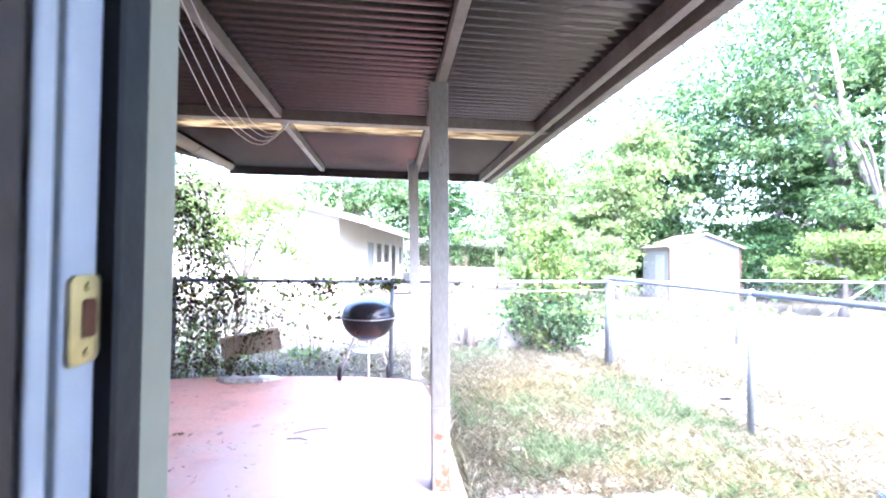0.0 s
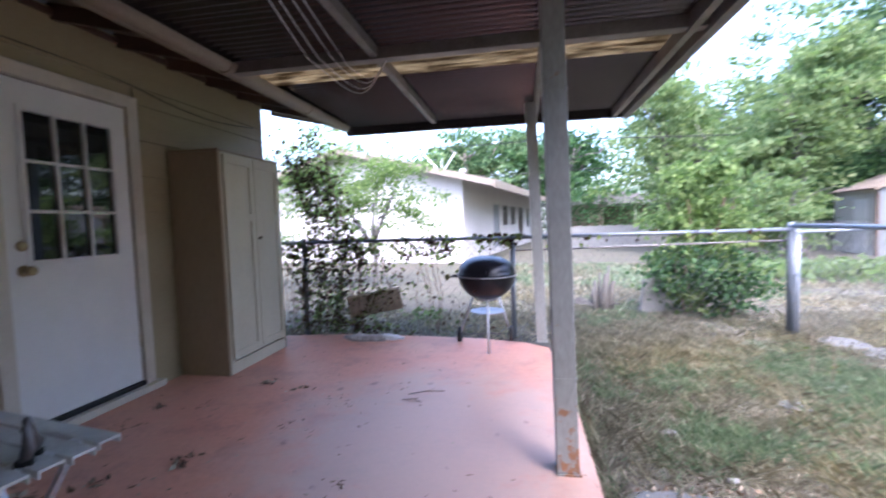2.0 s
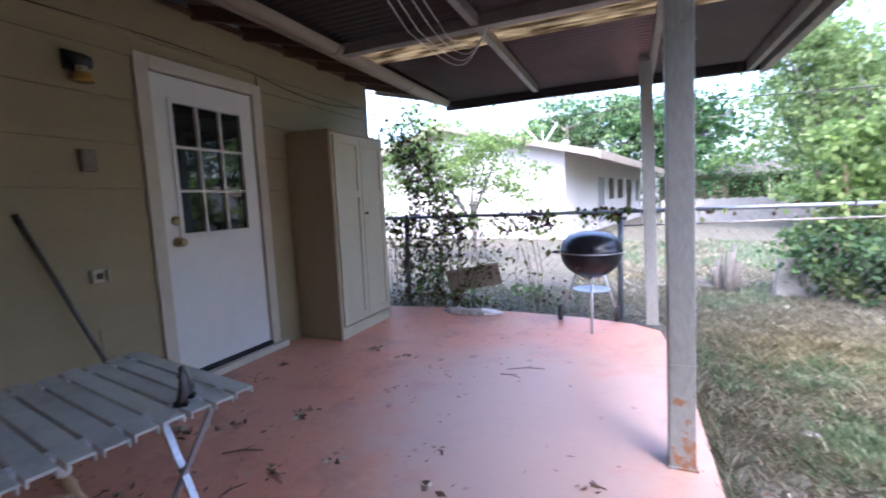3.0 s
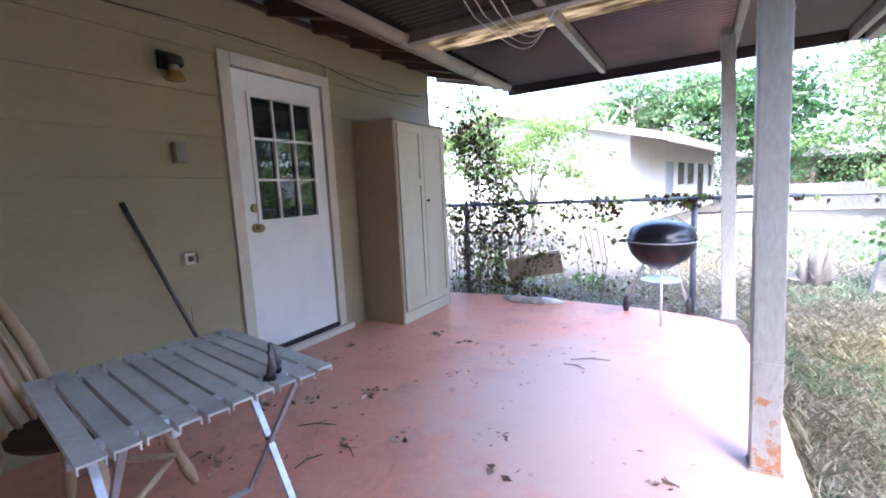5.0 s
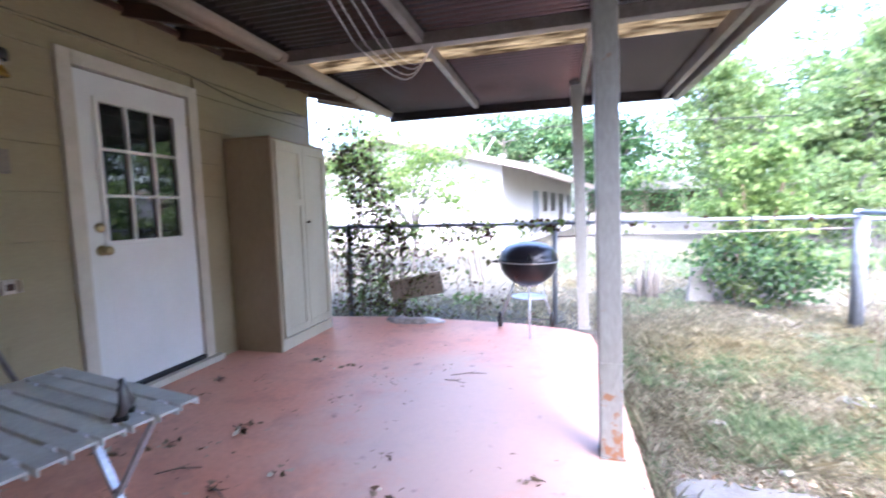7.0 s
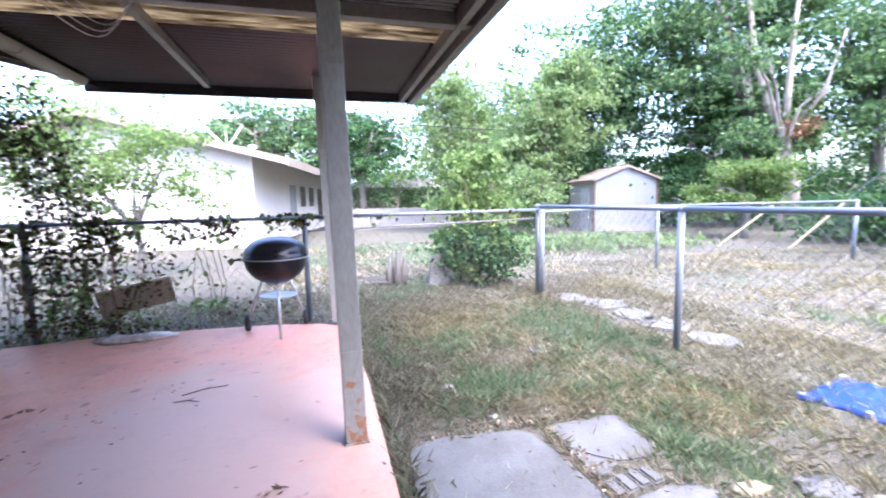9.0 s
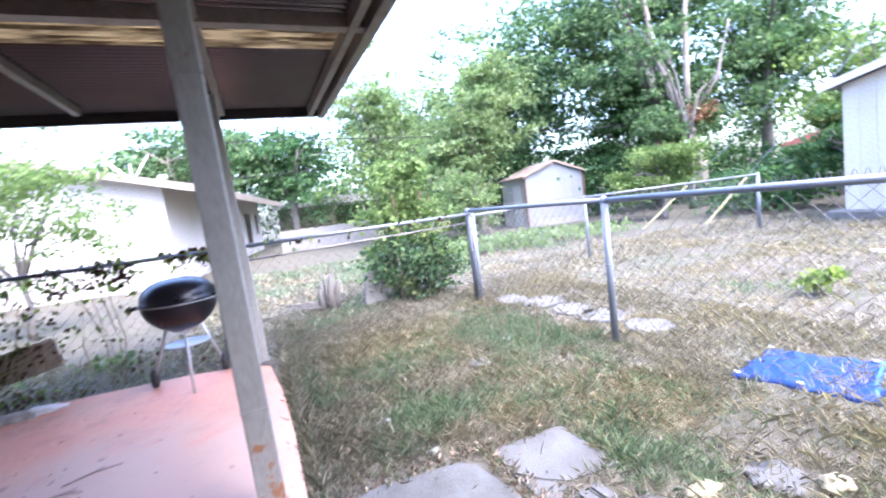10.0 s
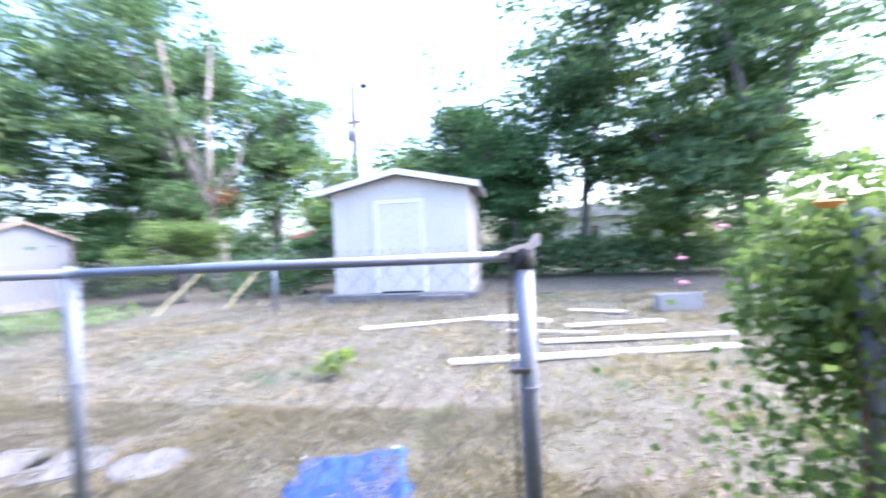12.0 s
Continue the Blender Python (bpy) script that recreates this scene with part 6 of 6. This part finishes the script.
# ---- trees and shrubs ----
def plants():
    # bush behind the back fence
    p = np.concatenate([clumps((3.28, 7.2, 0.75), (0.66, 0.6, 0.78), 120, 32, 0.10, 0.5), clumps((3.22, 7.15, 1.45), (0.42, 0.42, 0.62), 60, 26, 0.09, 0.4)])
    p = p[p[:, 2] > -0.05]
    stuff_leaves("bush", p, 0.075, M["leaf_light"], "leafy bright green bush behind the chain-link fence", "bush", [([(3.3, 7.2, -0.1), (3.3 + 0.2 * math.cos(i), 7.2 + 0.2 * math.sin(i), 0.7), (3.3 + 0.4 * math.cos(i), 7.2 + 0.4 * math.sin(i), 1.4)], 0.014) for i in range(6)], 0.2)
    p = clumps((3.3, 7.1, 0.42), (0.66, 0.55, 0.5), 150, 30, 0.09, 0.3)
    stuff_leaves("bush", p[p[:, 2] > -0.05], 0.07, M["leaf_dark"], "darker green leaves in the lower part of the bush", "bush", [([(3.3 + 0.3 * math.cos(2 * i), 7.1 + 0.25 * math.sin(2 * i), -0.1), (3.3 + 0.5 * math.cos(2 * i), 7.1 + 0.4 * math.sin(2 * i), 0.6)], 0.010) for i in range(7)], 0.2)
    p = np.concatenate([clumps((-1.35, 6.35, 0.2), (0.5, 0.3, 0.35), 18, 12, 0.07, 0.2), clumps((-0.3, 6.5, 0.02), (0.6, 0.3, 0.12), 12, 10, 0.07, 0.2)])
    stuff_leaves("undergrowth", p[p[:, 2] > -0.06], 0.06, M["leaf_pale"], "pale green weeds growing through the vine-covered fence", "weeds", None, 0.1)
    # small yellow-green plant
    p = clumps((5.95, 3.55, 0.10), (0.17, 0.17, 0.14), 16, 12, 0.04, 0.2)
    stuff_leaves("small_plant", p[p[:, 2] > -0.07], 0.075, M["leaf_lime"], "small bright green plant on dry ground", "plant", [([(5.95, 3.55, -0.09), (5.95, 3.55, 0.1)], 0.006)], -0.5)
    # airy shrub behind the fence by the vines
    t = tree(-1.95, 9.6, 3.0, [(-0.3, 0, 1.9, 1.0, 0.8, 0.9, 110, 17), (0.4, 0.2, 2.4, 0.8, 0.7, 0.5, 50, 13), (0.9, 0, 1.5, 0.6, 0.5, 0.5, 26, 12), (-1.4, 0, 2.2, 0.9, 0.7, 0.8, 80, 16)], M["leaf_light"], M["bark"], 0.05, 0.085, 4, "slender pale green sapling behind the fence")
    tree(-4.2, 8.6, 3.0, [(0, 0, 1.7, 1.0, 0.9, 0.8, 60, 18)], M["leaf_pale"], M["bark"], 0.05, 0.09, 4, "pale green shrub behind the house corner")
    rows = [
        # x, y, h, crowns, material, bark, r, leaf, forks, label
        (8.3, 14.3, 7.0, [(0, 0, 3.6, 1.7, 1.7, 1.7, 150, 24), (-1.0, 0, 2.9, 1.2, 1.2, 1.2, 70, 22), (0.6, 0, 5.0, 1.3, 1.3, 1.2, 80, 22), (-1.1, -0.2, 1.3, 1.1, 1.0, 1.2, 80, 22)], "leaf_pale", "bark", 0.2, 0.17, 6, "multi-stemmed light green tree beside a metal shed"),
        (16.6, 14.2, 13.0, [(-2.6, 1.0, 7.2, 3.0, 2.8, 3.2, 190, 28), (1.6, 0, 8.4, 2.6, 2.6, 2.6, 130, 28), (-0.5, 1.5, 10.6, 3.0, 3.0, 2.0, 120, 26), (0, -1.2, 3.2, 2.2, 1.3, 1.0, 90, 26)], "leaf", "bark", 0.20, 0.2, 5, "tall spreading tree with pale forked limbs"),
        (13.8, 19.4, 11.0, [(0, 0, 6.0, 3.6, 3.2, 4.0, 260, 28), (-2.5, 0, 4.2, 2.2, 2.2, 2.4, 110, 26)], "leaf", "bark", 0.3, 0.24, 5, "large shady tree behind the metal shed"),
        (19.5, 17.5, 11.0, [(0, 0, 5.2, 4.0, 3.0, 4.4, 260, 28)], "leaf_dark", "bark", 0.3, 0.26, 5, "dense dark green tree of even crown"),
        (8.6, 22.5, 9.0, [(0, 0, 4.6, 3.0, 2.6, 3.2, 200, 26)], "leaf_light", "bark", 0.25, 0.22, 5, "light green tree beyond the yard"),
        (3.6, 30.0, 8.5, [(0, 0, 4.8, 4.2, 2.8, 2.8, 230, 26)], "leaf_dark", "bark", 0.3, 0.28, 5, "broad dark tree above distant roofs"),
        (-2.5, 29.0, 8.0, [(0, 0, 4.8, 4.0, 2.6, 2.4, 200, 26), (3.5, 0, 5.8, 2.0, 2.0, 1.6, 70, 24)], "leaf", "pale_bark", 0.3, 0.28, 5, "broad tree behind the white house"),
        (23.5, 14.2, 12.0, [(0, 0, 6.6, 3.4, 3.2, 4.4, 260, 28)], "leaf", "bark", 0.3, 0.26, 5, "tall rounded green tree behind the yard"),
        (21.0, 9.6, 7.0, [(0, 0, 3.2, 2.6, 2.2, 2.6, 170, 26)], "leaf_light", "bark", 0.2, 0.22, 5, "low leafy tree behind the garden shed"),
        (25.0, 6.5, 7.5, [(0, 0, 4.3, 3.4, 3.4, 2.6, 200, 26)], "leaf", "bark", 0.3, 0.26, 5, "rounded dark tree behind the garden shed"),
        (20.6, 3.4, 9.5, [(0, 0, 5.4, 2.6, 2.8, 3.0, 200, 28), (-0.8, -1.5, 3.0, 1.8, 1.8, 2.2, 110, 26)], "leaf", "bark", 0.2, 0.22, 5, "tall leafy tree beside the garden shed"),
        (19.0, -0.8, 9.5, [(0, 0, 7.0, 3.0, 2.8, 3.6, 260, 28), (-1.0, -1.2, 4.0, 2.0, 2.0, 1.9, 90, 26), (-1.5, -1.8, 9.6, 2.2, 2.2, 1.8, 110, 26)], "leaf", "bark", 0.2, 0.22, 5, "tall dark tree with thin trunks"),
        (15.5, -5.0, 9.0, [(0, 0, 6.6, 3.0, 2.8, 3.4, 240, 28), (-0.5, 1.2, 3.0, 1.8, 1.8, 1.9, 100, 26), (-1.5, 1.5, 9.0, 2.2, 2.2, 1.6, 90, 26)], "leaf", "bark", 0.2, 0.2, 5, "spreading green tree over the boundary hedge"),
        (22.0, -7.5, 9.0, [(0, 0, 5.2, 3.8, 3.6, 3.4, 220, 28)], "leaf_light", "bark", 0.25, 0.24, 5, "light green tree with a loose crown"),
        (11.0, -7.0, 7.0, [(0, 0, 4.2, 2.4, 2.4, 2.0, 130, 26)], "leaf_dark", "bark", 0.2, 0.2, 5, "dark leafy tree on the yard boundary"),
        (12.4, 10.6, 3.6, [(0.3, 0, 1.7, 1.2, 1.0, 0.8, 90, 24), (-0.6, 0.3, 1.2, 0.9, 0.8, 0.7, 50, 22)], "leaf_light", "bark", 0.09, 0.13, 5, "leafy sapling spreading over the guy wires"),
        (6.4, 17.5, 6.5, [(0, 0, 2.9, 2.2, 1.6, 2.4, 130, 24), (-0.6, 0, 5.0, 1.6, 1.4, 1.6, 90, 22)], "leaf_pale", "bark", 0.15, 0.17, 5, "light green leafy tree beyond the back fence"),
        (12.0, 19.0, 6.5, [(0, 0, 2.6, 2.6, 1.6, 2.4, 150, 26)], "leaf_dark", "bark", 0.2, 0.2, 5, "dark shady tree overhanging the metal shed"),
        (16.6, 17.0, 6.0, [(0, 0, 2.4, 2.2, 1.6, 2.2, 130, 26)], "leaf_dark", "bark", 0.2, 0.2, 5, "dark understorey tree below the tall tree"),
        (18.2, 1.8, 7.0, [(0, 0, 3.6, 1.9, 2.2, 2.9, 190, 26)], "leaf_dark", "bark", 0.14, 0.18, 5, "slim dark tree beside the garden shed"),
        (17.0, -3.4, 7.5, [(0, 0, 4.0, 2.2, 2.2, 2.6, 150, 26), (-0.5, 0.3, 2.0, 1.6, 1.7, 1.4, 80, 24)], "leaf_light", "bark", 0.14, 0.18, 5, "leafy tree above the boundary hedge"),
        (14.2, 6.6, 3.0, [(0.4, 1.0, 1.4, 1.0, 0.9, 1.0, 70, 22)], "leaf_dark", "bark", 0.08, 0.13, 4, "dark shrub growing against the garden shed"),
        (7.0, 12.6, 3.2, [(0, 0, 1.2, 1.1, 1.0, 1.1, 80, 22)], "leaf_pale", "bark", 0.07, 0.13, 4, "pale leafy shrub beyond the back fence"),
        (10.6, 19.6, 7.5, [(0, 0, 3.9, 2.6, 1.8, 3.2, 190, 26)], "leaf", "bark", 0.2, 0.2, 5, "leafy green tree above the metal shed roof"),
        (15.2, 11.8, 8.0, [(-1.6, 0, 5.6, 1.1, 1.0, 0.9, 24, 20), (1.2, 0.3, 4.4, 1.0, 1.0, 0.6, 22, 20), (-1.2, 0, 2.9, 1.2, 1.0, 0.5, 36, 20)], "leaf", "bark", 0.1, 0.15, 5, "slender tree with thin layered sprays of leaves"),
        (-9.0, 24.0, 7.0, [(0, 0, 3.8, 3.0, 2.6, 2.4, 130, 24)], "leaf_light", "bark", 0.25, 0.24, 4, "light green tree beyond the white house"),
    ]
    for x, y, h, crowns, mat, bark, r, leaf, forks, label in rows:
        tree(x, y, h, crowns, M[mat], M[bark], r, leaf, forks, label)
    # long pale limbs of the big tree
    lb = thing("leaning_limbs", pose(15.9, 12.0, -0.1), "pale bare forked trunk wound with russet creeper", "tree")
    part("trunk", T(([(0, 0, 0), (0.1, 0, 1.6), (-0.1, 0.3, 3.0), (-0.7, 0.9, 5.6), (-0.9, 1.2, 8.5)], [0.24, 0.20, 0.17, 0.11, 0.06]), ([(-0.05, 0.25, 2.9), (-0.1, 0.2, 4.6), (0.1, 0.3, 6.4), (0.3, 0.2, 8.8)], [0.13, 0.10, 0.08, 0.05]), ([(-0.05, 0.2, 3.2), (0.6, -0.4, 4.4), (0.9, -0.7, 6.2)], [0.09, 0.07, 0.04]), seg=9), M["pale_bark"], lb, smooth=True)
    pr = np.concatenate([clumps((0.0, 0.0, 3.2), (1.0, 0.7, 0.45), 34, 18, 0.12, 0.3), clumps((-0.9, 0.7, 2.0), (0.4, 0.4, 0.8), 14, 16, 0.1, 0.3)])
    ob = new("creeper", quads("creeper", leaves(pr, 0.13), 4, M["leaf_red"]))
    ob.parent = lb
    # hedge and shrub belts
    def belt(name, x0, y0, x1, y1, h, w, n, mat, label):
        u = rng.uniform(size=n)
        p = []
        for k in u:
            c = np.array([x0 + (x1 - x0) * k, y0 + (y1 - y0) * k, 0])
            hh = h * (0.6 + 0.4 * noise.noise(Vector((k * 9, x0, y0))) + 0.2)
            m = 22
            p.append(c + np.stack([rng.normal(size=m) * w, rng.normal(size=m) * w, rng.uniform(0, 1, m) ** 0.8 * hh], 1))
        tagged(stuff_leaves(name, np.concatenate(p), 0.17, M[mat], label, "hedge", None, 0.1), kind="stuff")
    belt("hedge", 18.5, 3.6, 17.0, -5.5, 1.5, 0.7, 330, "leaf", "loose low green hedge along the boundary")
    belt("hedge", 12.8, 8.6, 19.5, 10.6, 1.3, 0.6, 200, "leaf_dark", "shady undergrowth behind the far fence")
    belt("hedge", 5.2, 10.6, 9.3, 10.0, 0.3, 0.5, 60, "leaf_pale", "low pale weeds beyond the back fence")
    belt("hedge", 13.2, 15.5, 22.0, 14.0, 2.4, 0.9, 300, "leaf_dark", "dark shrubbery beneath the trees")
    # added dark leaves stand in for the shade behind the metal shed
    belt("hedge", 9.6, 18.6, 15.5, 17.6, 2.8, 0.6, 330, "leaf_dark", "dark leaf belt added for the shade behind the metal shed")
    belt("hedge", -8.0, 34.0, 14.0, 32.0, 4.5, 1.8, 520, "leaf", "distant belt of trees")
    belt("hedge", 14.0, 30.0, 36.0, 14.0, 5.5, 1.8, 520, "leaf_dark", "distant belt of dark trees")
    belt("hedge", 34.0, 14.0, 30.0, -14.0, 4.5, 1.6, 420, "leaf", "distant belt of trees on the boundary")


plants()


# ---- grass ----
def grass():
    def field(n, x0, x1, y0, y1):
        x, y = rng.uniform(x0, x1, n), rng.uniform(y0, y1, n)
        ok = ~((x < 1.40) & (y < 5.66)) & ~((x < 2.5) & (y < 0.9))
        for px0, px1, py0, py1 in ((1.47, 2.19, 2.28, 3.13), (2.25, 2.66, 2.73, 3.11), (2.28, 2.64, 2.16, 2.48), (3.95, 4.50, 2.48, 3.0)):
            ok &= ~((x > px0) & (x < px1) & (y > py0) & (y < py1) & (rng.uniform(size=n) > 0.015))
        for sx, sy, r in ((4.05, 5.72, 0.22), (4.22, 5.30, 0.18), (4.20, 4.78, 0.20), (4.24, 4.42, 0.16), (4.28, 3.95, 0.18)):
            ok &= (np.hypot(x - sx, y - sy) > r) | (rng.uniform(size=n) < 0.25)
        return x[ok], y[ok]

    def val(x, y, s, o):
        return np.array([noise.noise(Vector((a * s + o, b * s, o))) for a, b in zip(x, y)])

    def blades(x, y, ln, lean, width, lift=0.0):
        n = len(x)
        a = rng.uniform(0, 2 * math.pi, n)
        ln = ln * rng.uniform(0.4, 1.4, n)
        le = np.clip(rng.normal(lean, 0.35, n), 0.1, 1.5)
        z0 = np.full(n, GZ - 0.012 + lift)
        dx, dy = np.cos(a), np.sin(a)
        w = width * rng.uniform(0.6, 1.4, n)
        base = np.stack([x, y, z0], 1)
        side = np.stack([-dy * w, dx * w, np.zeros(n)], 1)
        mid = base + np.stack([dx * ln * 0.45 * np.sin(le), dy * ln * 0.45 * np.sin(le), ln * 0.55 * np.cos(le) + 0.012], 1)
        tip = base + np.stack([dx * ln * np.sin(le), dy * ln * np.sin(le), ln * 0.85 * np.cos(le) + 0.012 + 0.015 * rng.uniform(size=n)], 1)
        return np.stack([base - side, base + side, mid + side * 0.8, tip, mid - side * 0.8], 1).reshape(-1, 3)

    def spot(x, y, cx, cy, rx, ry):
        return np.exp(-(((x - cx) / rx) ** 2 + ((y - cy) / ry) ** 2))

    sets = {"dry": [], "straw": [], "green": []}
    for n, x0, x1, y0, y1, ln, wd in ((270000, 1.37, 5.2, 0.0, 7.2, 0.060, 0.0012), (120000, 5.2, 12.5, -2.5, 8.5, 0.075, 0.0024), (45000, 0.3, 8.5, 6.4, 13.5, 0.10, 0.005), (5000, -1.8, 1.45, 5.56, 7.2, 0.085, 0.003)):
        x, y = field(n, x0, x1, y0, y1)
        g = val(x, y, 0.75, 3.0) + 0.6 * val(x, y, 2.3, 8.0) + 0.5 * val(x, y, 6.0, 12.0)
        bare = val(x, y, 1.1, 20.0) + 0.6 * val(x, y, 3.7, 25.0) + 0.8 * spot(x, y, 3.35, 2.55, 0.6, 0.35) + 0.9 * spot(x, y, 4.3, 0.8, 0.7, 0.6) + 0.3 * (x > 3.8) - 0.3 * (x < 2.9)
        lush = 0.95 * spot(x, y, 2.25, 3.6, 0.45, 0.35) + 0.5 * spot(x, y, 2.05, 4.6, 0.25, 0.6) + 0.7 * spot(x, y, 2.75, 2.75, 0.16, 0.45) + 0.4 * spot(x, y, 3.2, 4.4, 0.3, 0.4)
        warm = val(x, y, 0.9, 41.0) + 0.5 * val(x, y, 3.1, 45.0) + 1.2 * spot(x, y, 3.2, 3.2, 0.35, 0.35) + 0.5 * spot(x, y, 2.6, 5.3, 0.9, 0.5)
        green = g + lush + 0.45 * (y > 9.0) - 0.25 * (x < 1.5) - 0.35 * (x > 3.8) > rng.normal(0.55, 0.26, len(x))
        straw = ~green & (warm > rng.normal(0.42, 0.2, len(x)))
        keep = rng.uniform(size=len(x)) < np.where(green | straw, 1.0, np.clip(0.72 - 1.1 * bare, 0.12, 1))
        dry = ~green & ~straw & keep
        green &= keep
        tuft = 1 + 0.7 * np.clip(val(x, y, 4.5, 60.0) + 0.2 * lush, -0.6, 1.2)
        sets["green"].append(blades(x[green], y[green], ln * 1.15 * tuft[green], 0.8, wd))
        sets["straw"].append(blades(x[straw], y[straw], ln * 1.3 * tuft[straw], 1.25, wd))
        sets["dry"].append(blades(x[dry], y[dry], ln * 1.1 * tuft[dry], 1.2, wd))
    # tufts along the slab edge and paving
    n = 1600
    y = rng.uniform(2.0, 5.6, n)
    x = 1.385 + np.abs(rng.normal(size=n)) * 0.05
    sets["dry"].append(blades(x[: n // 2], y[: n // 2], 0.12, 0.8, 0.002))
    sets["green"].append(blades(x[n // 2:], y[n // 2:], 0.07, 0.8, 0.002))
    # long matted stalks
    n = 14000
    x, y = rng.uniform(1.42, 5.0, n), rng.uniform(1.2, 6.4, n)
    ok = ~((x < 2.75) & (y > 2.1) & (y < 3.2)) & ~((x > 3.8) & (y > 2.3) & (y < 3.1))
    keep = ok & (val(x, y, 1.6, 31.0) > 0.0)
    sets["dry"].append(blades(x[keep], y[keep], 0.12, 1.3, 0.0014))
    n = 130
    u, v = rng.uniform(size=n), rng.uniform(size=n) ** 2.2
    x, y = 4.0 + 0.5 * u - 0.1 + 0.28 * v * rng.normal(size=n), 2.36 + 0.2 * u + 0.55 * v
    sets["straw"].append(blades(x, y, 0.10, 1.42, 0.0014, 0.04))
    for k, nm, mat, lab in (("dry", "dry_grass", "dry", "matted dry pale grass"), ("straw", "straw_grass", "straw", "tangled patches of yellow straw-like grass"), ("green", "green_grass", "green_grass", "patches of short dull green grass")):
        ob = new(nm, quads(nm, np.concatenate(sets[k]), 5, M[mat]))
        tagged(ob, lab + " on the lawn", "grass", kind="stuff")
    # weeds standing by the fence
    for x, y, h in ((3.15, 4.75, 0.5), (3.4, 4.35, 0.55), (3.2, 4.6, 0.4)):
        w = thing("dry_weed", pose(x, y, GZ - 0.02), "thin dry weed stalk standing by the fence", "weed", "weed stalks")
        part("stalk", T(([(0, 0, 0), (0.03, 0.01, h * 0.5), (0.0, 0.03, h)], [0.005, 0.004, 0.002]), seg=5), M["twig"], w)
        pts = np.stack([rng.normal(size=14) * 0.035, rng.normal(size=14) * 0.035, rng.uniform(0.3, 1.0, 14) * h], 1)
        o = new("leaves", quads("leaves", leaves(pts, 0.035), 4, M["leaf_brown"]))
        o.parent = w


grass()
